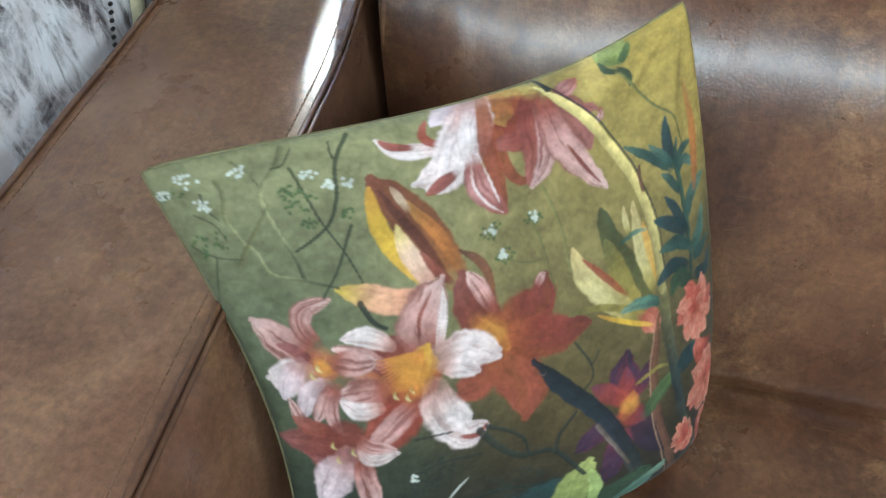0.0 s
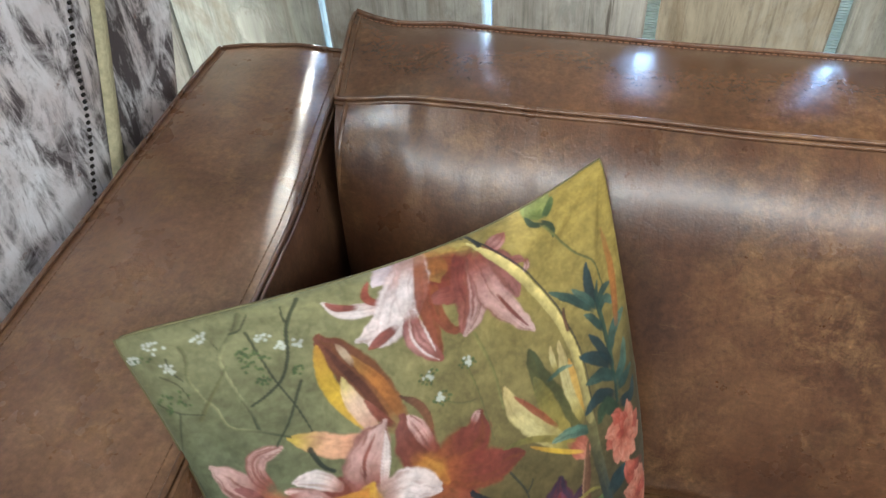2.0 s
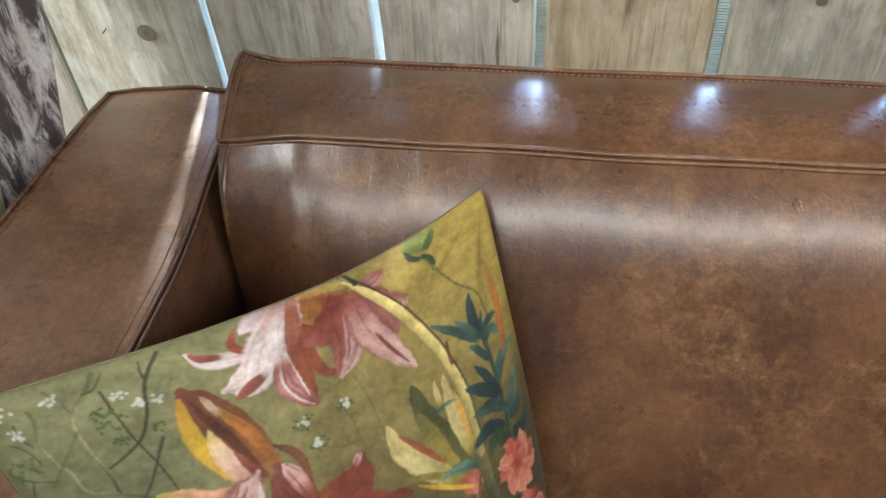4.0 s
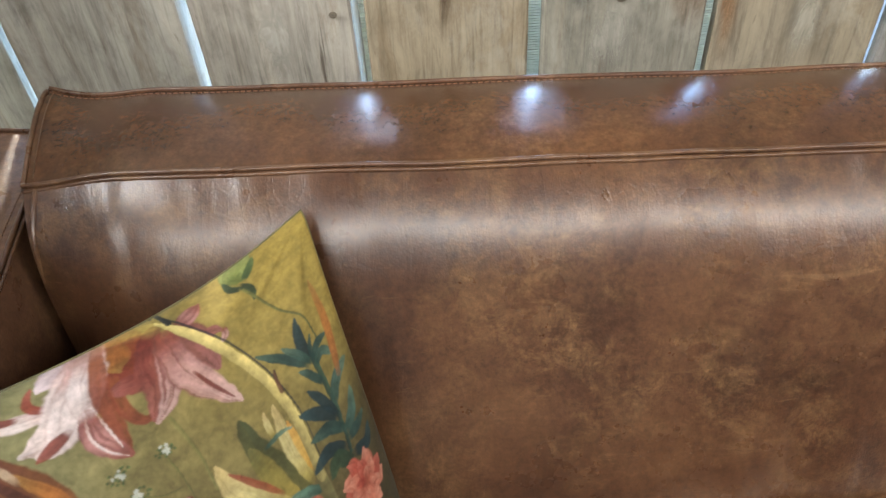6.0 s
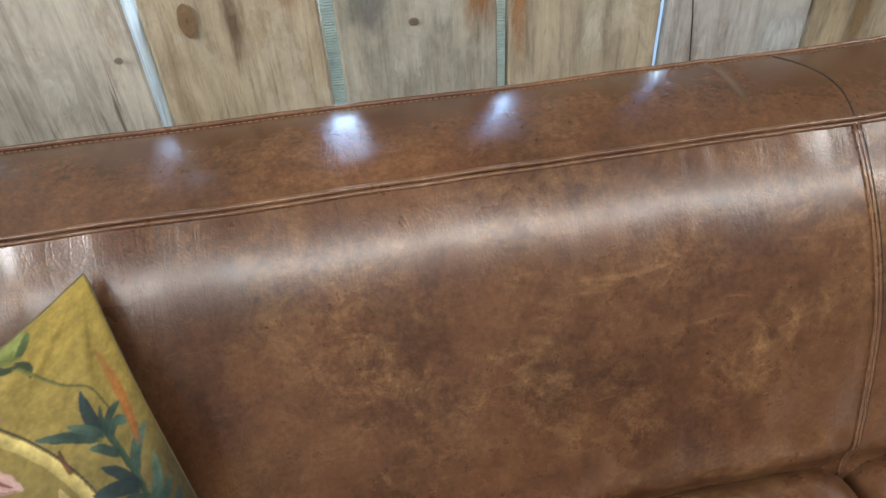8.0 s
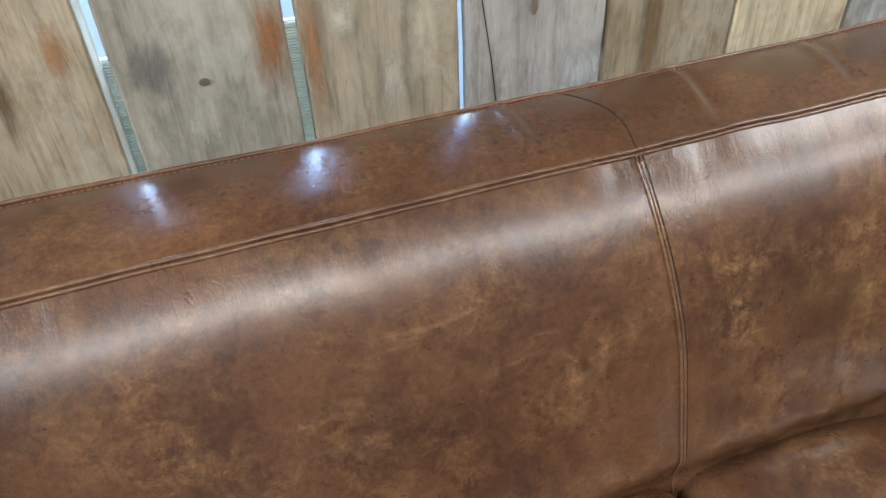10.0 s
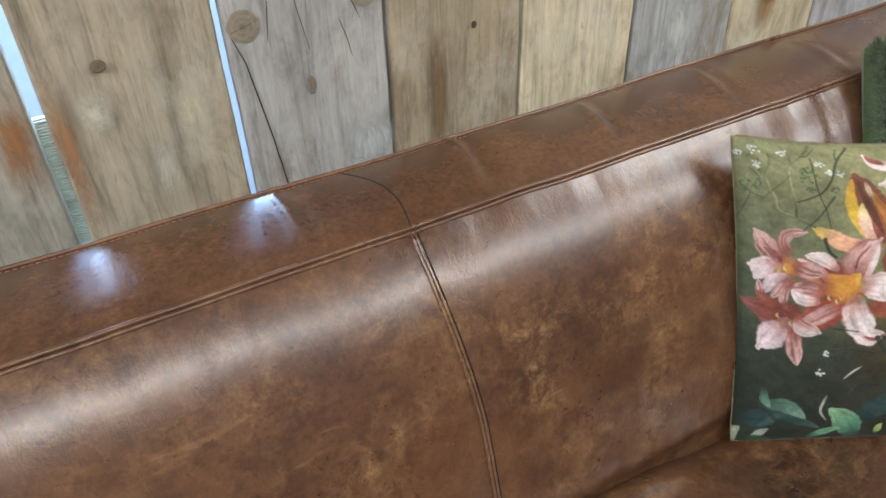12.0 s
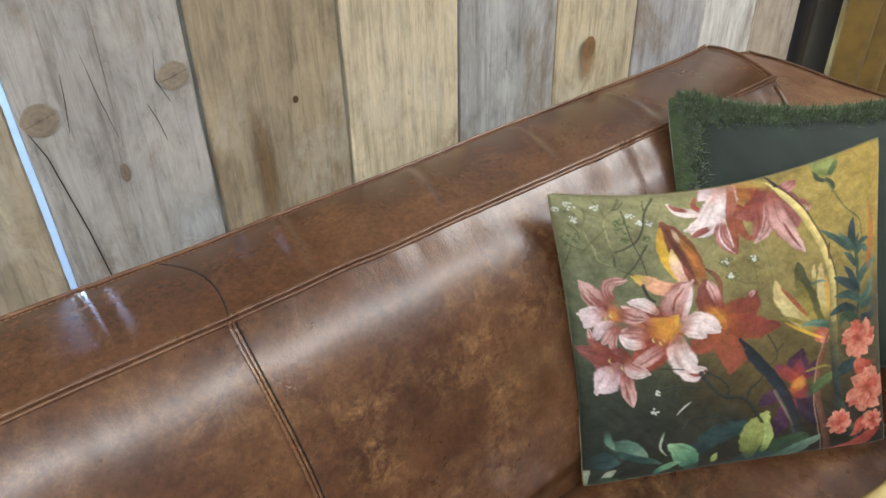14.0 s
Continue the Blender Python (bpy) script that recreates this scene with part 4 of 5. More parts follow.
def draw_print():
    P, rng = Print(CELLS), random.Random(11)
    stroke_on = P.stroke_on
    stroke_on("top_lily", "sepal", 0.0287, (0.647, 0.031), (0.593, 0.007), (0.526, 0.006))
    stroke_on("top_lily", "darkred", 0.1102, (0.580, 0.017), (0.564, 0.078), (0.558, 0.138))
    stroke_on("top_lily", "orange", 0.0542, (0.565, 0.017), (0.557, 0.053), (0.555, 0.084))
    stroke_on("top_lily", "rust", 0.0256, (0.542, 0.092), (0.536, 0.157), (0.555, 0.203), (0.584, 0.207))
    stroke_on("top_lily", "rose", 0.0454, (0.603, 0.139), (0.561, 0.124), (0.526, 0.120))
    stroke_on("top_lily", "mauve", 0.0734, (0.649, 0.052), (0.683, 0.110), (0.699, 0.163), (0.704, 0.198))
    stroke_on("top_lily", "mauvepink", 0.0424, (0.673, 0.061), (0.698, 0.050), (0.721, 0.037))
    stroke_on("top_lily", "mauve", 0.0249, (0.698, 0.114), (0.725, 0.116), (0.742, 0.127))
    stroke_on("top_lily", "pink", 0.0172, (0.746, 0.126), (0.744, 0.142), (0.732, 0.154))
    stroke_on("top_lily", "rose", 0.0556, (0.628, 0.034), (0.602, 0.101), (0.596, 0.175), (0.571, 0.216))
    stroke_on("top_lily", "pink", 0.0466, (0.637, 0.062), (0.628, 0.145), (0.611, 0.193), (0.576, 0.226))
    stroke_on("top_lily", "pink", 0.0612, (0.644, 0.065), (0.649, 0.154), (0.682, 0.224), (0.719, 0.281))
    stroke_on("top_lily", "maroon", 0.0091, (0.664, 0.176), (0.687, 0.227), (0.713, 0.272))
    stroke_on("top_lily", "white", 0.0352, (0.458, 0.090), (0.404, 0.086), (0.365, 0.072), (0.341, 0.041))
    stroke_on("top_lily", "darkrose", 0.0177, (0.392, 0.074), (0.362, 0.063), (0.343, 0.041))
    stroke_on("top_lily", "darkrose", 0.0176, (0.455, 0.082), (0.426, 0.076), (0.414, 0.053), (0.428, 0.021))
    stroke_on("top_lily", "lilac", 0.0553, (0.514, 0.014), (0.471, 0.016), (0.437, 0.036))
    stroke_on("top_lily", "white", 0.0913, (0.525, 0.005), (0.473, 0.089), (0.436, 0.136), (0.384, 0.146))
    stroke_on("top_lily", "white", 0.0714, (0.505, 0.030), (0.463, 0.111), (0.431, 0.157), (0.400, 0.166))
    stroke_on("top_lily", "darkrose", 0.0264, (0.448, 0.150), (0.422, 0.160), (0.393, 0.172))
    stroke_on("top_lily", "white", 0.0635, (0.533, 0.005), (0.498, 0.086), (0.481, 0.153))
    stroke_on("top_lily", "rust", 0.0360, (0.537, 0.007), (0.515, 0.105), (0.517, 0.179), (0.518, 0.243))
    stroke_on("top_lily", "mauvepink", 0.0431, (0.482, 0.136), (0.480, 0.187), (0.499, 0.225), (0.519, 0.250))
    stroke_on("top_lily", "white", 0.0061, (0.478, 0.141), (0.473, 0.185), (0.488, 0.223), (0.512, 0.249))
    stroke_on("top_lily", "white", 0.0052, (0.497, 0.148), (0.503, 0.190), (0.511, 0.234))
    stroke_on("bud", "budbrown", 0.0773, (0.402, 0.325), (0.377, 0.255), (0.347, 0.183), (0.310, 0.109))
    stroke_on("bud", "yellow", 0.0341, (0.347, 0.312), (0.312, 0.237), (0.301, 0.184), (0.305, 0.125))
    stroke_on("bud", "orange", 0.0253, (0.414, 0.319), (0.392, 0.245), (0.366, 0.194), (0.354, 0.168))
    stroke_on("bud", "darkbrown", 0.0192, (0.388, 0.318), (0.364, 0.248), (0.335, 0.182), (0.318, 0.136))
    stroke_on("bud", "budlight", 0.0146, (0.355, 0.189), (0.347, 0.160), (0.337, 0.135))
    stroke_on("bud", "pinkcream", 0.0344, (0.360, 0.327), (0.340, 0.271), (0.332, 0.236), (0.330, 0.209))
    stroke_on("bud", "brownrose", 0.0175, (0.395, 0.332), (0.374, 0.302), (0.357, 0.265))
    stroke_on("bud", "brownleaf", 0.0178, (0.459, 0.382), (0.461, 0.342), (0.445, 0.308), (0.420, 0.284))
    stroke_on("bud", "peach", 0.0496, (0.341, 0.342), (0.284, 0.325), (0.242, 0.299), (0.206, 0.279))
    stroke_on("red_lily", "rust", 0.0866, (0.449, 0.457), (0.399, 0.512), (0.355, 0.530))
    stroke_on("red_lily", "rust", 0.0998, (0.453, 0.464), (0.470, 0.525), (0.483, 0.572), (0.472, 0.623))
    stroke_on("red_lily", "maroon", 0.0840, (0.443, 0.446), (0.425, 0.390), (0.415, 0.328))
    stroke_on("red_lily", "pink", 0.0338, (0.454, 0.401), (0.439, 0.359), (0.424, 0.327))
    stroke_on("red_lily", "red", 0.0795, (0.449, 0.448), (0.504, 0.437), (0.545, 0.422), (0.563, 0.383))
    stroke_on("red_lily", "red", 0.0785, (0.455, 0.454), (0.511, 0.480), (0.576, 0.497), (0.629, 0.500))
    stroke_on("red_lily", "pink", 0.0156, (0.543, 0.398), (0.555, 0.386), (0.564, 0.381))
    stroke_on("red_lily", "goldsoft", 0.0532, (0.422, 0.414), (0.442, 0.443), (0.466, 0.480))
    stroke_on("main_lily", "rustsoft", 0.1405, (0.198, 0.436), (0.251, 0.476), (0.327, 0.473))
    stroke_on("main_lily", "rustsoft", 0.1110, (0.320, 0.459), (0.266, 0.504), (0.225, 0.535))
    stroke_on("main_lily", "darkrose", 0.0950, (0.296, 0.493), (0.243, 0.530), (0.167, 0.580))
    stroke_on("main_lily", "pink", 0.0494, (0.283, 0.513), (0.236, 0.538), (0.179, 0.565), (0.160, 0.570))
    stroke_on("main_lily", "maroon", 0.0702, (0.294, 0.438), (0.258, 0.414), (0.202, 0.421))
    stroke_on("main_lily", "white", 0.0374, (0.263, 0.397), (0.224, 0.368), (0.184, 0.360))
    stroke_on("main_lily", "pink", 0.0301, (0.251, 0.438), (0.210, 0.396), (0.165, 0.370))
    stroke_on("main_lily", "orangesoft", 0.0348, (0.224, 0.466), (0.200, 0.430), (0.182, 0.424))
    stroke_on("main_lily", "pink", 0.0651, (0.232, 0.469), (0.189, 0.465), (0.144, 0.459))
    stroke_on("main_lily", "white", 0.0365, (0.213, 0.498), (0.175, 0.492), (0.148, 0.465))
    stroke_on("main_lily", "pink", 0.0876, (0.318, 0.435), (0.322, 0.381), (0.353, 0.342), (0.375, 0.322))
    stroke_on("main_lily", "brownrose", 0.0078, (0.315, 0.404), (0.325, 0.367), (0.356, 0.333))
    stroke_on("main_lily", "white", 0.0198, (0.342, 0.435), (0.361, 0.391), (0.377, 0.336))
    stroke_on("main_lily", "white", 0.0766, (0.340, 0.447), (0.385, 0.454), (0.427, 0.471), (0.445, 0.487))
    stroke_on("main_lily", "white", 0.0414, (0.344, 0.468), (0.379, 0.482), (0.407, 0.499))
    stroke_on("main_lily", "white", 0.0832, (0.318, 0.502), (0.326, 0.551), (0.359, 0.607), (0.397, 0.606))
    stroke_on("main_lily", "darkrose", 0.0113, (0.347, 0.611), (0.378, 0.620), (0.400, 0.604))
    stroke_on("main_lily", "yellowsoft", 0.0615, (0.270, 0.495), (0.300, 0.462), (0.326, 0.421))
    stroke_on("main_lily", "goldsoft", 0.0349, (0.251, 0.476), (0.282, 0.461), (0.313, 0.446))
    stroke_on("side_lily", "orangesoft", 0.0659, (0.165, 0.403), (0.135, 0.394), (0.103, 0.373))
    stroke_on("side_lily", "pink", 0.0595, (0.123, 0.371), (0.084, 0.338), (0.045, 0.281))
    stroke_on("side_lily", "mauve", 0.0205, (0.118, 0.378), (0.095, 0.352), (0.069, 0.334))
    stroke_on("side_lily", "pink", 0.0388, (0.138, 0.355), (0.123, 0.317), (0.142, 0.292), (0.187, 0.287))
    stroke_on("side_lily", "white", 0.0694, (0.099, 0.399), (0.060, 0.394), (0.028, 0.385))
    stroke_on("side_lily", "lilac", 0.0502, (0.094, 0.381), (0.061, 0.405), (0.045, 0.429))
    stroke_on("side_lily", "pink", 0.0487, (0.160, 0.391), (0.191, 0.407), (0.230, 0.415))
    stroke_on("side_lily", "lilac", 0.0433, (0.133, 0.430), (0.094, 0.435), (0.067, 0.475))
    stroke_on("side_lily", "pink", 0.0391, (0.143, 0.439), (0.112, 0.463), (0.092, 0.488))
    stroke_on("side_lily", "pink", 0.0305, (0.150, 0.439), (0.124, 0.477), (0.131, 0.532))
    stroke_on("side_lily", "goldsoft", 0.0268, (0.128, 0.381), (0.138, 0.400), (0.151, 0.409))
    stroke_on("low_lily", "mauvebrown", 0.1095, (0.175, 0.557), (0.118, 0.550), (0.056, 0.533))
    stroke_on("low_lily", "mauvebrown", 0.0576, (0.131, 0.548), (0.077, 0.527), (0.008, 0.499))
    stroke_on("low_lily", "pink", 0.0272, (0.099, 0.513), (0.062, 0.477), (0.053, 0.432))
    stroke_on("low_lily", "brownrose", 0.0340, (0.117, 0.515), (0.080, 0.499), (0.047, 0.468))
    stroke_on("low_lily", "lilac", 0.0902, (0.126, 0.576), (0.094, 0.609), (0.059, 0.648))
    stroke_on("low_lily", "pink", 0.0471, (0.156, 0.587), (0.157, 0.630), (0.169, 0.701))
    stroke_on("low_lily", "white", 0.0343, (0.163, 0.559), (0.173, 0.589), (0.229, 0.596))
    stroke_on("low_lily", "pink", 0.0292, (0.159, 0.540), (0.179, 0.565), (0.225, 0.588))
    stroke_on("purple_flower", "purple", 0.0780, (0.685, 0.703), (0.684, 0.643), (0.697, 0.600))
    stroke_on("purple_flower", "redpurple", 0.0434, (0.682, 0.702), (0.687, 0.658), (0.692, 0.628))
    stroke_on("purple_flower", "redpurple", 0.0424, (0.678, 0.695), (0.644, 0.661), (0.613, 0.633))
    stroke_on("purple_flower", "purple", 0.0520, (0.653, 0.728), (0.602, 0.735), (0.557, 0.758))
    stroke_on("purple_flower", "purple", 0.0661, (0.664, 0.749), (0.636, 0.810), (0.604, 0.874))
    stroke_on("purple_flower", "darkpurple", 0.0823, (0.697, 0.738), (0.723, 0.799), (0.748, 0.859))
    stroke_on("purple_flower", "purple", 0.0398, (0.704, 0.687), (0.733, 0.662), (0.751, 0.640))
    stroke_on("purple_flower", "redpurple", 0.0543, (0.660, 0.732), (0.684, 0.731), (0.712, 0.757))
    stroke_on("purple_flower", "goldsoft", 0.0452, (0.671, 0.724), (0.688, 0.705), (0.698, 0.687))
    stroke_on("pale_lily", "olivedark", 0.0562, (0.764, 0.538), (0.730, 0.446), (0.706, 0.383), (0.699, 0.318))
    stroke_on("pale_lily", "olive", 0.0459, (0.736, 0.520), (0.711, 0.449), (0.693, 0.372))
    stroke_on("pale_lily", "cream", 0.0500, (0.729, 0.531), (0.672, 0.469), (0.635, 0.411), (0.625, 0.364))
    stroke_on("pale_lily", "rust", 0.0145, (0.716, 0.485), (0.677, 0.434), (0.641, 0.388))
    stroke_on("pale_lily", "cream", 0.0307, (0.780, 0.501), (0.766, 0.418), (0.768, 0.332))
    stroke_on("pale_lily", "gold", 0.0216, (0.794, 0.485), (0.785, 0.416), (0.781, 0.376))
    stroke_on("pale_lily", "cream", 0.0138, (0.744, 0.382), (0.743, 0.355), (0.745, 0.331))
    stroke_on("pale_lily", "coral", 0.0507, (0.743, 0.531), (0.766, 0.562), (0.777, 0.585))
    stroke_on("pale_lily", "olive", 0.0147, (0.750, 0.532), (0.659, 0.486), (0.591, 0.475))
    stroke_on("pale_lily", "yellow", 0.0107, (0.765, 0.567), (0.701, 0.532), (0.647, 0.497))
    stroke_on("pale_lily", "tealpale", 0.0242, (0.796, 0.531), (0.747, 0.514), (0.699, 0.512))
    stroke_on("pale_lily", "tealpale", 0.0105, (0.721, 0.391), (0.757, 0.385), (0.787, 0.390))
    stroke_on("brown_stem", "brown", 0.0234, (0.783, 0.553), (0.756, 0.655), (0.749, 0.777), (0.796, 1.000))
    stroke_on("brown_stem", "brownlight", 0.0060, (0.765, 0.585), (0.743, 0.674), (0.735, 0.799), (0.775, 1.000))
    stroke_on("dark_stem", "navy", 0.0370, (0.507, 0.525), (0.555, 0.603), (0.616, 0.690), (0.656, 0.790), (0.699, 0.948))
    stroke_on("dark_stem", "scar", 0.0125, (0.608, 0.717), (0.638, 0.787), (0.665, 0.852))
    stroke_on("dark_stem", "scar", 0.0028, (0.510, 0.549), (0.520, 0.558), (0.527, 0.552))
    stroke_on("leaves", "green", 0.0346, (0.716, 0.749), (0.763, 0.715), (0.825, 0.692))
    stroke_on("leaves", "olive", 0.0096, (0.707, 0.671), (0.767, 0.663), (0.806, 0.675))
    stroke_on("arch_stem", "archlow", 0.0280, (0.800, 0.446), (0.800, 0.499), (0.801, 0.568), (0.808, 0.669), (0.823, 0.791), (0.883, 0.975))
    stroke_on("arch_stem", "archstem", 0.0211, (0.640, 0.019), (0.684, 0.088), (0.733, 0.178), (0.776, 0.272), (0.800, 0.369), (0.802, 0.466), (0.801, 0.510))
    stroke_on("arch_stem", "navy", 0.0053, (0.657, 0.017), (0.697, 0.085), (0.748, 0.173), (0.793, 0.277), (0.817, 0.381), (0.816, 0.473))
    stroke_on("arch_stem", "navy", 0.0119, (0.661, 0.038), (0.648, 0.000), (0.638, 0.000))
    stroke_on("shrub", "tealstem", 0.0164, (0.892, 0.312), (0.896, 0.366), (0.898, 0.433), (0.890, 0.518))
    stroke_on("shrub", "navyleaf", 0.0265, (0.886, 0.313), (0.876, 0.264), (0.885, 0.212))
    stroke_on("shrub", "teal", 0.0207, (0.875, 0.314), (0.829, 0.269), (0.780, 0.230))
    stroke_on("shrub", "leafblue", 0.0186, (0.883, 0.311), (0.857, 0.275), (0.834, 0.249))
    stroke_on("shrub", "teal", 0.0184, (0.892, 0.312), (0.911, 0.291), (0.945, 0.287))
    stroke_on("shrub", "leafblue", 0.0199, (0.892, 0.326), (0.917, 0.310), (0.949, 0.335))
    stroke_on("shrub", "teal", 0.0128, (0.891, 0.310), (0.893, 0.283), (0.905, 0.262))
    stroke_on("shrub", "teal", 0.0189, (0.893, 0.365), (0.868, 0.330), (0.848, 0.311))
    stroke_on("shrub", "leafblue", 0.0279, (0.900, 0.417), (0.926, 0.380), (0.971, 0.358))
    stroke_on("shrub", "navyleaf", 0.0233, (0.893, 0.436), (0.872, 0.391), (0.848, 0.357))
    stroke_on("shrub", "navyleaf", 0.0307, (0.896, 0.442), (0.857, 0.410), (0.810, 0.385))
    stroke_on("shrub", "teal", 0.0260, (0.897, 0.470), (0.857, 0.445), (0.810, 0.444))
    stroke_on("shrub", "leafblue", 0.0270, (0.898, 0.482), (0.934, 0.454), (0.954, 0.414))
    stroke_on("shrub", "navyleaf", 0.0287, (0.885, 0.504), (0.840, 0.483), (0.791, 0.497))
    stroke_on("shrub", "teal", 0.0221, (0.899, 0.494), (0.941, 0.485), (0.962, 0.473))
    stroke_on("shrub", "navyleaf", 0.0267, (0.897, 0.527), (0.942, 0.531), (0.967, 0.507))
    stroke_on("shrub", "darkgreen", 0.0350, (0.886, 0.539), (0.851, 0.511), (0.821, 0.531))
    stroke_on("shrub", "brown", 0.0107, (0.799, 0.319), (0.798, 0.297), (0.801, 0.276))
    stroke_on("orange_sliver", "orange", 0.0226, (0.939, 0.375), (0.954, 0.282), (0.950, 0.166))
    stroke_on("top_bud", "lime", 0.0367, (0.798, 0.047), (0.820, 0.021), (0.856, 0.000))
    stroke_on("top_bud", "lime", 0.0295, (0.801, 0.038), (0.793, 0.011), (0.824, 0.000))
    stroke_on("top_bud", "lime", 0.0271, (0.809, 0.043), (0.831, 0.038), (0.847, 0.021))
    stroke_on("top_bud", "green", 0.0217, (0.823, 0.053), (0.840, 0.035), (0.858, 0.012))
    stroke_on("top_bud", "darkgreen", 0.0183, (0.810, 0.060), (0.828, 0.087), (0.824, 0.113))
    stroke_on("top_bud", "darkgreen", 0.0161, (0.809, 0.069), (0.788, 0.052), (0.781, 0.025))
    stroke_on("bud_stem", "olivestem", 0.0077, (0.812, 0.074), (0.860, 0.168), (0.904, 0.218), (0.918, 0.279))
    stroke_on("leaves", "darkteal", 0.0748, (0.342, 0.918), (0.401, 0.856), (0.482, 0.831), (0.563, 0.834))
    stroke_on("leaves", "tealpale", 0.0514, (0.084, 0.846), (0.148, 0.851), (0.204, 0.897))
    stroke_on("leaves", "tealpale", 0.0274, (0.081, 0.793), (0.086, 0.829), (0.103, 0.856))
    stroke_on("leaves", "teal", 0.0305, (0.106, 0.876), (0.182, 0.902), (0.251, 0.934))
    stroke_on("leaves", "mint", 0.0781, (0.343, 0.958), (0.319, 0.904), (0.278, 0.863))
    stroke_on("leaves", "mint", 0.0280, (0.228, 0.975), (0.273, 0.948), (0.310, 0.936))
    stroke_on("leaves", "darkteal", 0.0720, (0.026, 0.901), (0.072, 0.902), (0.112, 0.907))
    stroke_on("leaves", "darkgreen", 0.0810, (0.558, 0.964), (0.638, 0.930), (0.719, 0.904))
    stroke_on("leaves", "darkteal", 0.0720, (0.457, 1.000), (0.532, 0.975), (0.620, 0.973))
    stroke_on("leaves", "lime", 0.0804, (0.533, 0.945), (0.541, 0.864), (0.580, 0.786))
    stroke_on("leaves", "limelight", 0.0305, (0.575, 0.942), (0.589, 0.880), (0.578, 0.813))
    stroke_on("leaves", "tealpale", 0.0562, (0.597, 1.000), (0.661, 0.974), (0.713, 0.944), (0.757, 0.917))
    stroke_on("leaves", "limelight", 0.0213, (0.416, 0.959), (0.419, 0.933), (0.426, 0.920))
    stroke_on("leaves", "green", 0.0371, (0.137, 1.000), (0.169, 1.000), (0.190, 1.000))
    stroke_on("leaves", "paleleaf", 0.0218, (0.250, 1.000), (0.288, 1.000), (0.323, 1.000))
    stroke_on("leaves", "paleleaf", 0.0332, (0.000, 1.000), (0.000, 0.966), (0.020, 0.935))
    stroke_on("leaves", "paleleaf", 0.0293, (0.062, 0.986), (0.078, 0.959), (0.104, 0.940))
    stroke_on("leaves", "darkgreen", 0.0664, (0.031, 1.000), (0.081, 1.000), (0.128, 1.000))
    stroke_on("leaves", "paleleaf", 0.0080, (0.263, 0.810), (0.246, 0.862), (0.266, 0.901))
    stroke_on("leaves", "chalk", 0.0057, (0.303, 0.750), (0.326, 0.725), (0.350, 0.707))
    stroke_on("leaves", "navyleaf", 0.0434, (0.821, 0.698), (0.845, 0.684), (0.891, 0.668))
    stroke_on("roses", "redrose", 0.0552, (0.962, 0.930), (0.871, 0.991), (0.787, 1.000))
    stroke_on("roses", "redrose", 0.0420, (0.945, 0.899), (0.904, 0.901), (0.865, 0.937))
    stroke_on("roses", "redrose", 0.0614, (0.941, 0.695), (0.907, 0.697), (0.887, 0.664))
    stroke_on("branch", "darkbranch", 0.0115, (0.322, 0.803), (0.347, 0.771), (0.404, 0.771), (0.492, 0.803))
    stroke_on("branch", "twig", 0.0099, (0.201, 0.013), (0.187, 0.042), (0.153, 0.075), (0.143, 0.103), (0.148, 0.153), (0.158, 0.199), (0.161, 0.245))
    stroke_on("branch", "twig", 0.0083, (0.094, 0.046), (0.094, 0.075), (0.082, 0.112), (0.091, 0.155), (0.104, 0.179), (0.113, 0.219), (0.160, 0.246), (0.209, 0.275))
    stroke_on("branch", "twigdark", 0.0084, (0.301, 0.012), (0.281, 0.044), (0.265, 0.076), (0.253, 0.127), (0.225, 0.171), (0.165, 0.195))
    stroke_on("branch", "twigdark", 0.0056, (0.202, 0.054), (0.211, 0.118), (0.221, 0.170), (0.237, 0.221), (0.250, 0.279))
    stroke_on("branch", "twigdark", 0.0066, (0.261, 0.182), (0.233, 0.223), (0.209, 0.254), (0.180, 0.283))
    stroke_on("branch", "twigdark", 0.0044, (0.064, 0.061), (0.061, 0.087), (0.073, 0.111))
    stroke_on("branch", "twigdark", 0.0049, (0.270, 0.060), (0.268, 0.040), (0.271, 0.019))
    stroke_on("branch", "twig", 0.0045, (0.127, 0.021), (0.141, 0.046), (0.149, 0.069))
    stroke_on("branch", "twigdark", 0.0046, (0.176, 0.048), (0.195, 0.045), (0.215, 0.017))
    stroke_on("branch", "twigsoft", 0.0091, (0.069, 0.190), (0.110, 0.149), (0.151, 0.108))
    stroke_on("branch", "twigdark", 0.0036, (0.040, 0.091), (0.062, 0.116), (0.068, 0.146))
    stroke_on("branch", "twigdark", 0.0038, (0.013, 0.142), (0.044, 0.169), (0.079, 0.183))
    stroke_on("branch", "twigdark", 0.0039, (0.039, 0.167), (0.022, 0.200), (0.000, 0.247))
    stroke_on("branch", "darkbranch", 0.0117, (0.235, 0.312), (0.246, 0.348), (0.265, 0.367))
    stroke_on("branch", "darkbranch", 0.0158, (0.383, 0.614), (0.412, 0.664), (0.451, 0.706), (0.514, 0.728), (0.566, 0.821))
    stroke_on("branch", "darkbranch", 0.0095, (0.398, 0.611), (0.436, 0.639), (0.460, 0.669), (0.466, 0.708))
    stroke_on("branch", "darkbranch", 0.0098, (0.518, 0.730), (0.532, 0.695), (0.571, 0.664))
    stroke_on("branch", "darkbranch", 0.0067, (0.265, 0.583), (0.296, 0.589), (0.334, 0.595))
    stroke_on("branch", "darkbranch", 0.0059, (0.594, 0.527), (0.616, 0.576), (0.617, 0.608), (0.594, 0.627))
    stroke_on("branch", "darkbranch", 0.0047, (0.619, 0.585), (0.631, 0.575), (0.638, 0.563))
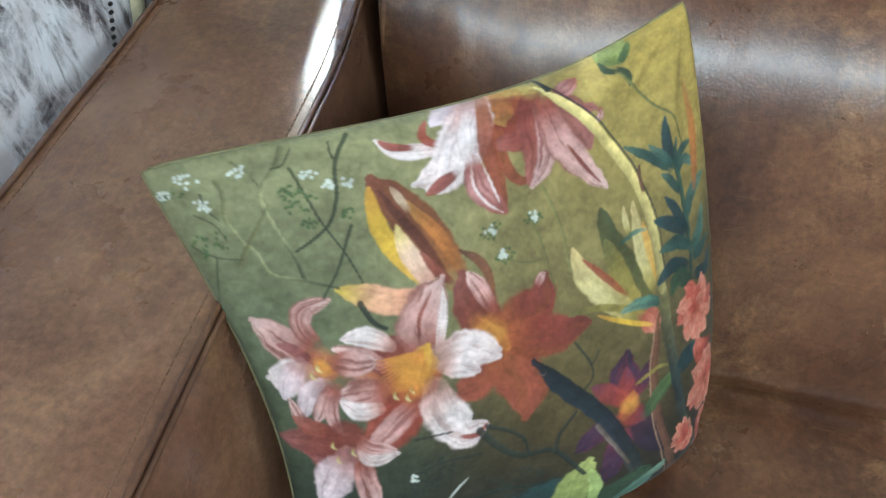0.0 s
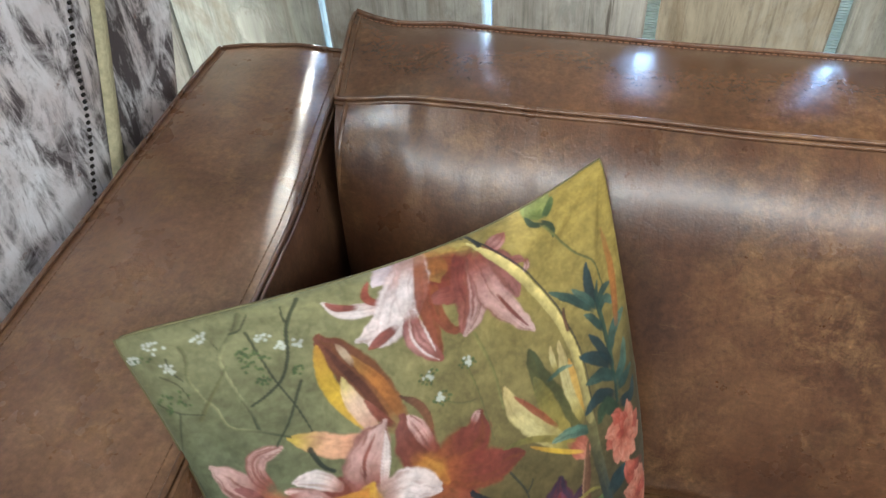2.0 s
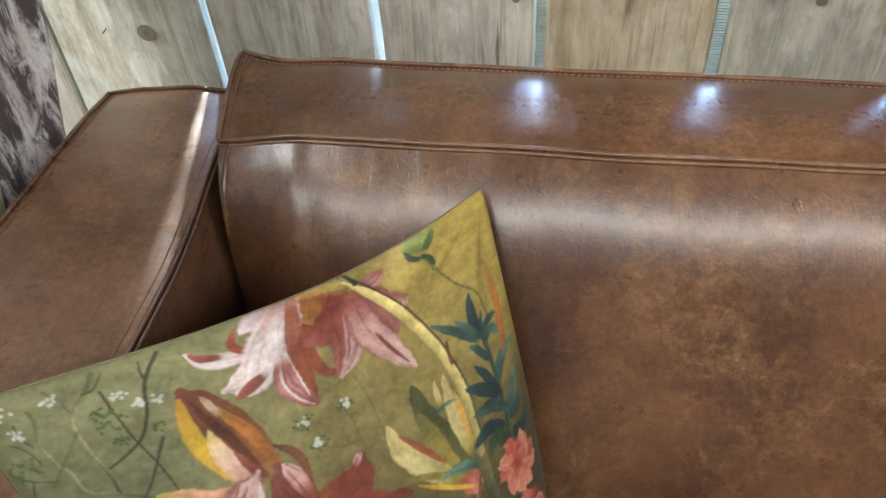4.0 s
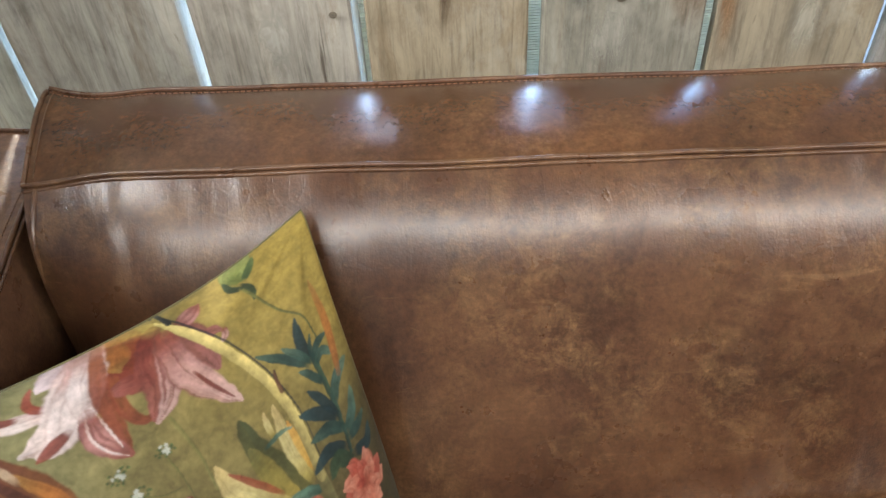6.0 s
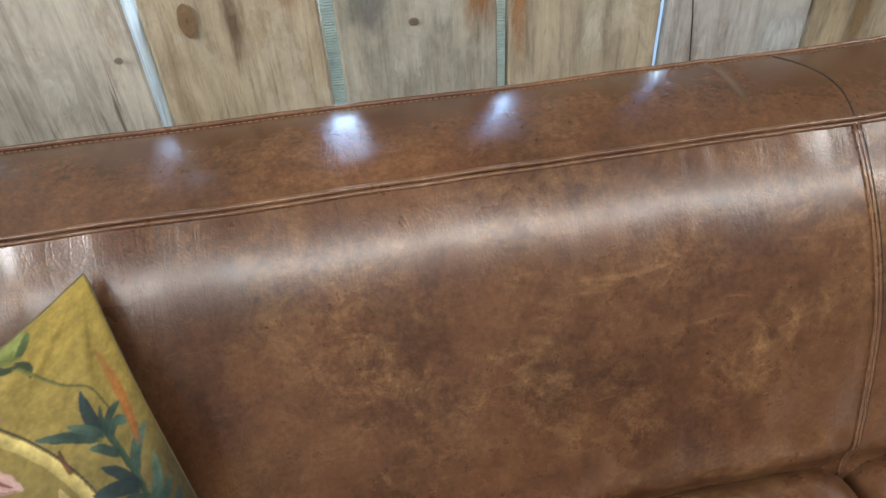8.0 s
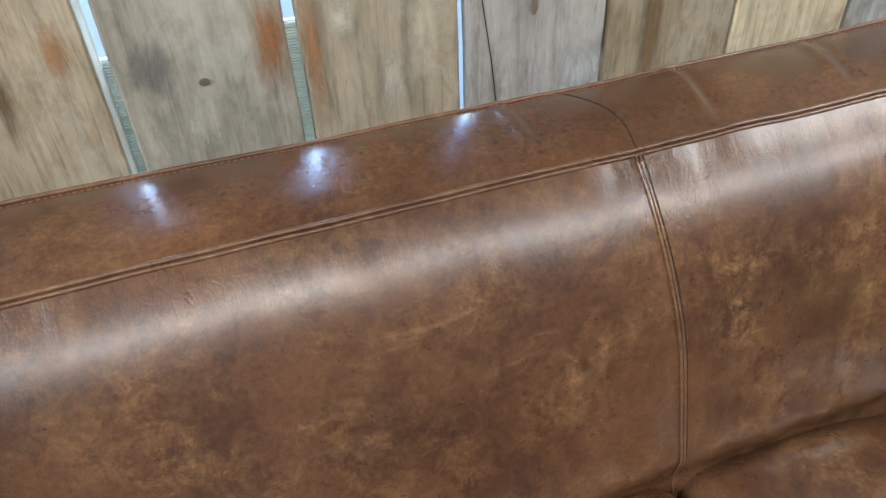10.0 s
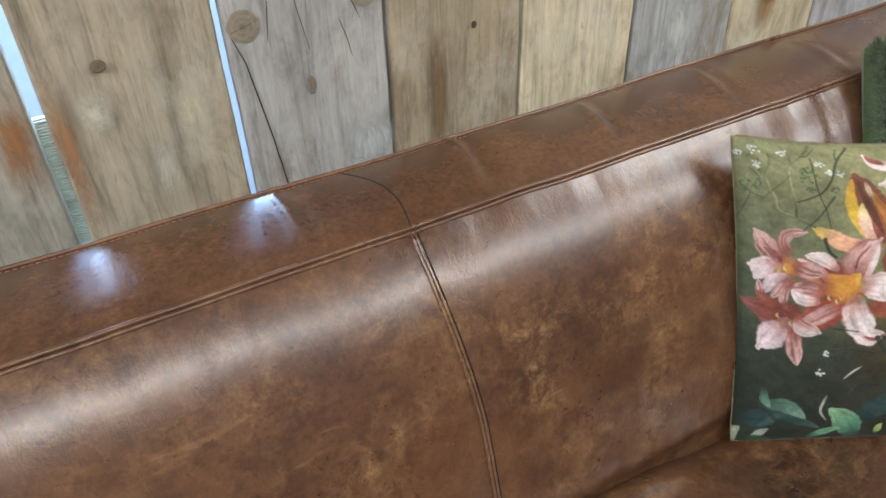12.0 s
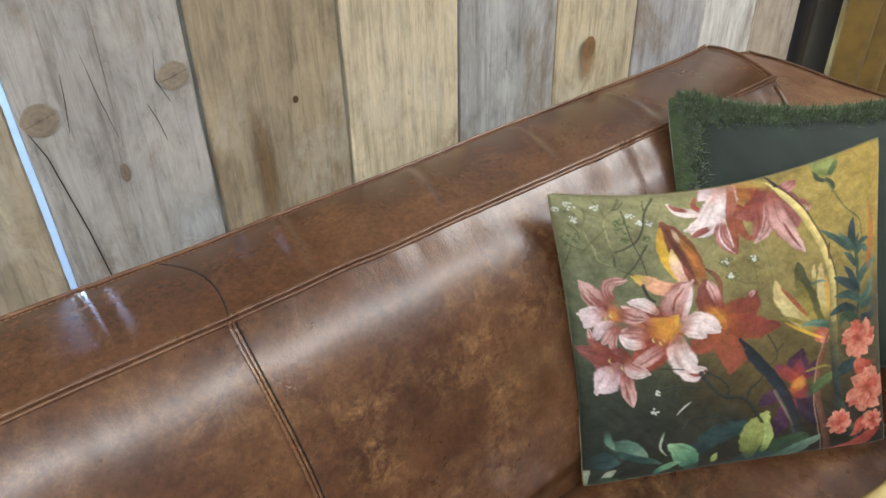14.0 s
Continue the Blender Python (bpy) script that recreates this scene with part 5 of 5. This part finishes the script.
    stroke_on("branch", "darkbranch", 0.0058, (0.259, 0.657), (0.313, 0.652), (0.379, 0.662))
    stroke_on("branch", "darkbranch", 0.0067, (0.388, 0.736), (0.432, 0.777), (0.484, 0.799), (0.516, 0.797))
    stroke_on("branch", "olivestem", 0.0042, (0.563, 0.292), (0.572, 0.349), (0.578, 0.446))
    stroke_on("branch", "olivestem", 0.0041, (0.491, 0.323), (0.530, 0.350), (0.565, 0.357))
    stroke_on("branch", "olivesoft", 0.0096, (0.595, 0.232), (0.611, 0.313), (0.614, 0.398))
    for u, v, r in ((0.895, 0.595, 0.060), (0.926, 0.781, 0.074), (0.82, 0.876, 0.042), (0.945, 0.90, 0.036)):
        P.rosette("roses", "coral", u, v, r, rng)
    for u, v, r in ((0.198, 0.121, 0.027), (0.188, 0.097, 0.018), (0.2, 0.158, 0.011), (0.263, 0.16, 0.013), (0.484, 0.274, 0.020), (0.497, 0.326, 0.018), (0.565, 0.279, 0.015),
                    (0.023, 0.05, 0.017), (0.039, 0.143, 0.03), (0.288, 0.673, 0.045), (0.441, 0.774, 0.05), (0.256, 0.707, 0.045)):
        P.specks("blossoms", "green" if v < 0.4 else "darkbranch", u, v, r, 6 + int(r * 700), 0.006, rng)
    for u, v, r in ((0.053, 0.035, 0.017), (0.01, 0.048, 0.012), (0.058, 0.08, 0.013), (0.128, 0.037, 0.011), (0.227, 0.075, 0.014), (0.249, 0.1, 0.01), (0.275, 0.106, 0.01),
                    (0.566, 0.277, 0.010), (0.484, 0.272, 0.010), (0.494, 0.319, 0.010), (0.25, 0.666, 0.009), (0.237, 0.728, 0.012)):
        P.specks("blossoms", "chalk", u, v, r, 10, 0.0065, rng)
    for u, v in ((0.25, 0.488), (0.271, 0.499), (0.282, 0.489), (0.129, 0.397), (0.114, 0.406), (0.111, 0.544), (0.114, 0.575), (0.146, 0.567)):
        stroke_on("main_lily" if u > 0.2 else "side_lily", "cream", 0.006, (u, v - 0.008), (u - 0.004, v), (u + 0.003, v + 0.008))
    for k in range(16):
        a = 1.9 + 0.09 * k
        stroke_on("main_lily", "goldsoft", 0.007, (0.315, 0.425), (0.315 + 0.05 * math.cos(a), 0.425 + 0.05 * math.sin(a)), (0.315 + 0.085 * math.cos(a), 0.425 + 0.085 * math.sin(a)))
    P.finish()
    return P


PRINT = draw_print()


def cloth_piece(name, points, normals, tones, quads, parent, material, label=""):
    """A piece of printed cloth: the given quads of the skin, with their dye."""
    used, flat = np.unique(quads, return_inverse=True)
    me = bpy.data.meshes.new(name)
    me.from_pydata(points[used].tolist(), [], flat.reshape(-1, 4).tolist())
    layer = me.color_attributes.new("dye", "FLOAT_COLOR", "POINT")
    layer.data.foreach_set("color", np.concatenate((tones[used], np.ones((len(used), 1))), 1).astype(np.float32).ravel())
    me.materials.append(material)
    me.shade_smooth()
    me.normals_split_custom_set_from_vertices(normals[used].tolist())
    ob = new(name, me)
    ob.parent = parent
    return tagged(ob, label)


def printed_cushion(m, fold, bend=None, plump=PLUMP):
    ob = thing("cushion", "square velvet cushion printed with pink lilies on olive green", "cushion", group="printed cushions")
    n = CELLS
    index = np.arange((n + 1) * (n + 1)).reshape(n + 1, n + 1)
    quads = np.stack((index[:-1, :-1], index[:-1, 1:], index[1:, 1:], index[1:, :-1]), -1).reshape(-1, 4)
    sheet = skin(PRINT.u, PRINT.v, 1, SIDE, plump, fold, bend)
    normals = np.cross(np.gradient(sheet, axis=1), np.gradient(sheet, axis=0))
    normals = (normals / (np.linalg.norm(normals, axis=-1, keepdims=True) + 1e-12)).reshape(-1, 3)
    points, tones = sheet.reshape(-1, 3), PRINT.dye.reshape(-1, 3)
    owner = PRINT.owner[:-1, :-1].reshape(-1)
    cloth_piece("cover", points, normals, tones, quads[owner < 0], ob, CLOTH)
    holders = {}
    small = {}
    for k, motif in enumerate(PRINT.strokes):
        mine = quads[owner == k]
        if len(mine) == 0:
            continue
        if motif not in holders:
            holders[motif] = new(MOTIFS[motif])
            holders[motif].parent = ob
        if len(mine) < 60 or motif in ("blossoms", "branch"):
            small.setdefault(motif, []).append(mine)
        else:
            cloth_piece(PIECES.get(MOTIFS[motif], "petal"), points, normals, tones, mine, holders[motif], CLOTH)
    for motif, mine in small.items():
        tagged(cloth_piece("specks", points, normals, tones, np.concatenate(mine), holders[motif], CLOTH), kind="stuff")
    step = 5
    rear = index[::step, ::step]
    rear_sheet = skin(PRINT.u[::step, ::step], PRINT.v[::step, ::step], -1, SIDE, plump, fold, bend)
    rear_normals = -np.cross(np.gradient(rear_sheet, axis=1), np.gradient(rear_sheet, axis=0))
    rear_index = np.arange(rear.size).reshape(rear.shape)
    rear_quads = np.stack((rear_index[:-1, :-1], rear_index[1:, :-1], rear_index[1:, 1:], rear_index[:-1, 1:]), -1).reshape(-1, 4)
    rear_tones = np.tile(np.array(lin(74, 80, 56)), (rear.size, 1))
    cloth_piece("rear_cover", rear_sheet.reshape(-1, 3), rear_normals.reshape(-1, 3), rear_tones, rear_quads, ob, CLOTH)
    k = np.arange(81) / 80
    ring = np.concatenate([skin(a, b, 1, SIDE, plump, fold, bend) for a, b in ((k, 0 * k), (0 * k + 1, k), (k[::-1], 0 * k + 1), (0 * k, k[::-1]))])
    bm = bmesh.new()
    tube(bm, [p for i, p in enumerate(ring.tolist()) if i % 81], 0.0011, 6)
    part("seam", bm, SEAM_CLOTH, ob, "pale stitched edge seam")
    ob.matrix_basis = m
    return ob


def axes(centre, right, up, out):
    return Matrix(((right[0], up[0], out[0], centre[0]), (right[1], up[1], out[1], centre[1]), (right[2], up[2], out[2], centre[2]), (0, 0, 0, 1)))


# how the cushion in the corner is slumped: shifts along its axes with the powers of its two spans
SLUMP = ((0.0026, 0.0011, 0.0292),
         (0.0108, 0.0048, -0.0115),
         (0.0013, 0.0128, -0.0111),
         (-0.0008, -0.0045, 0.0043),
         (0.0173, -0.0049, 0.0125),
         (-0.0079, 0.0070, 0.0023),
         (-0.0020, 0.0111, 0.0045),
         (-0.0109, -0.0103, 0.0006),
         (0.0009, -0.0095, -0.0406),
         (0.0098, 0.0091, -0.0005))
cushion = printed_cushion(axes((0.1254, 0.2488, 0.6571), (0.7400, 0.6703, -0.0604), (-0.3282, 0.4383, 0.8373), (0.5869, -0.5999, 0.5437)), (0.055, 0.05), SLUMP)
cushion_far = printed_cushion(axes((1.490, 0.337, 0.643), (0.8204, -0.5599, 0.1163), (0.1079, 0.3513, 0.930), (-0.5616, -0.7504, 0.3486)), (0.010, 0.0), None, 0.044)
tagged(cushion, "square velvet cushion printed with pink lilies, leaning into the sofa's corner")
tagged(cushion_far, "square velvet cushion printed with pink lilies, leaning on a green cushion")


# ---- the fur-trimmed cushion and the cream one ----
def bare_cushion(name, label, cover, side, plump, m):
    ob = thing(name, label, "cushion")
    bm = bmesh.new()
    for front in (1, -1):
        grid(bm, lambda u, v: pillow(u, v, front, side, plump), 40, 40)
    bmesh.ops.remove_doubles(bm, verts=bm.verts[:], dist=0.00005)
    part("cover", bm, cover, ob)
    ob.matrix_basis = m
    return ob


r, u, o = Vector((0.80, -0.60, -0.02)), Vector((0.35, 0.47, 0.81)), Vector((-0.477, -0.655, 0.586))
corner = Vector((1.643, 0.562, 0.835))
fur_cushion = bare_cushion("fur_cushion", "dark green velvet cushion with a green fur border", GREEN_VELVET, 0.40, 0.05, axes(corner + r * 0.2 - u * 0.2, r, u, o))
bm = bmesh.new()
rng = random.Random(4)
for v0, v1 in (((0, 0), (1, 0)), ((0, 0), (0, 1)), ((1, 0), (1, 1))):
    tube(bm, [pillow(v0[0] + (v1[0] - v0[0]) * k / 30, v0[1] + (v1[1] - v0[1]) * k / 30, 1, 0.40, 0.05) + Vector((0, 0, 0.004)) for k in range(31)], 0.015, 10)
for k in range(34000):
    s = rng.random()
    if rng.random() < 0.5:
        p, way = pillow(s, 0.0, 1, 0.40, 0.05), Vector((0, 1, 0))
    elif rng.random() < 0.6:
        p, way = pillow(0.0, s, 1, 0.40, 0.05), Vector((-1, 0, 0))
    else:
        p, way = pillow(1.0, s, 1, 0.40, 0.05), Vector((1, 0, 0))
    p = p - way * rng.uniform(0.0, 0.026) + Vector((0, 0, rng.uniform(-0.004, 0.020)))
    d = (way * rng.uniform(-0.25, 1.0) + Vector((rng.gauss(0, 0.45), rng.gauss(0, 0.45), rng.uniform(-0.2, 0.9)))).normalized() * rng.uniform(0.014, 0.026)
    w = d.cross(Vector((rng.random() - 0.5, rng.random() - 0.5, rng.random() - 0.5))).normalized() * 0.0013
    a, b, c = bm.verts.new(p - w), bm.verts.new(p + w), bm.verts.new(p + d)
    bm.faces.new((a, b, c))
me = bpy.data.meshes.new("fur_border")
bm.to_mesh(me)
bm.free()
me.materials.append(FUR)
fur = new("fur_border", me)
fur.parent = fur_cushion
tagged(fur, "mossy green fur border", kind="stuff")
bare_cushion("cream_cushion", "pale cream cushion lying flat on the seat", CREAM_CLOTH, 0.38, 0.05,
             Matrix.Translation((1.665, -0.050, SEAT + 0.064)) @ Euler((0, 0, radians(5))).to_matrix().to_4x4())


# ---- patterned textiles that stand beside the arm ----
def hanging(name, label, x, y0, y1, lean, waves, seed, cloth):
    ob = thing(name, label, "rug", group="standing rugs")

    def at(u, v, t=0.0):
        z = 0.02 + v * 1.25
        y = y0 + u * (y1 - y0) + lean * (z - 0.75)
        fold = 0.014 * math.sin(u * waves + seed) + 0.006 * noise.noise(Vector((u * 4, v * 5, seed)))
        edge = 0.02 * max(0.0, (u - 0.86) / 0.14) ** 2
        return Vector((x + fold - edge - t, y, z))

    bm = bmesh.new()
    f = grid(bm, lambda u, v: at(u, v), 60, 60)
    b = grid(bm, lambda u, v: at(u, v, 0.012), 60, 60)
    for i in range(60):
        bm.faces.new((f[i][0], f[i + 1][0], b[i + 1][0], b[i][0]))
        bm.faces.new((f[i][60], f[i + 1][60], b[i + 1][60], b[i][60]))
        bm.faces.new((f[0][i], f[0][i + 1], b[0][i + 1], b[0][i]))
        bm.faces.new((f[60][i], f[60][i + 1], b[60][i + 1], b[60][i]))
    part("cloth", bm, cloth, ob)
    return ob, at


rug, at = hanging("rug", "distressed grey and white patterned rug standing beside the arm", -0.325, -0.35, 0.535, 0.40, 7.0, 0.6, RUG)
bm = bmesh.new()
vs = []
for k in range(61):
    v = k / 60
    p, q = at(0.985, v), at(0.955, v)
    vs.append((bm.verts.new(p + Vector((0.004, 0.003, 0))), bm.verts.new(p + Vector((0.010, -0.006, 0))), bm.verts.new(q + Vector((0.010, 0.004, 0))), bm.verts.new(q + Vector((0.002, 0, 0)))))
for a, b in zip(vs, vs[1:]):
    for j in range(3):
        bm.faces.new((a[j], a[j + 1], b[j + 1], b[j]))
part("binding", bm, BINDING, rug, "pale cream edge binding")
bm = bmesh.new()
for k in range(180):
    p = at(0.915 + 0.003 * math.sin(k * 0.3), k / 180)
    box(bm, p.x + 0.0005, p.x + 0.003, p.y - 0.002, p.y + 0.002, p.z, p.z + 0.003)
tagged(part("zip", bm, DARK, rug, "dark zip-like edge stitching", smooth=False), kind="stuff")
hanging("rug", "darker distressed patterned rug behind another one", -0.335, 0.47, 0.69, 0.40, 4.0, 2.2, DARK_RUG)

# ---- beyond the end of the planks ----
rack = thing("metal_rack", "black metal rack at the end of the plank wall", "rack")
for x0, x1, y0, y1 in ((2.555, 2.615, 0.84, 0.88), (2.555, 2.615, 1.30, 1.34)):
    bm = bmesh.new()
    box(bm, x0, x1, y0, y1, 0.0, 1.9, 0.003)
    part("upright", bm, BLACK_METAL, rack)
for z in (0.35, 0.72, 1.2):
    bm = bmesh.new()
    box(bm, 2.50, 2.75, 0.86, 1.34, z, z + 0.03, 0.003)
    part("shelf", bm, GREY_METAL if z == 0.72 else BLACK_METAL, rack)
curtain = thing("curtain", "olive gold velvet curtain hanging in soft folds", "curtain")
bm = bmesh.new()
grid(bm, lambda u, v: (2.71 + 0.8 * u, 0.80 + 0.025 * math.sin(u * 40) + 0.01 * math.sin(u * 17 + v * 3), 0.02 + 1.9 * v), 120, 20)
ob = part("drape", bm, OLIVE_CLOTH, curtain)
ob.modifiers.new("thickness", "SOLIDIFY").thickness = 0.006
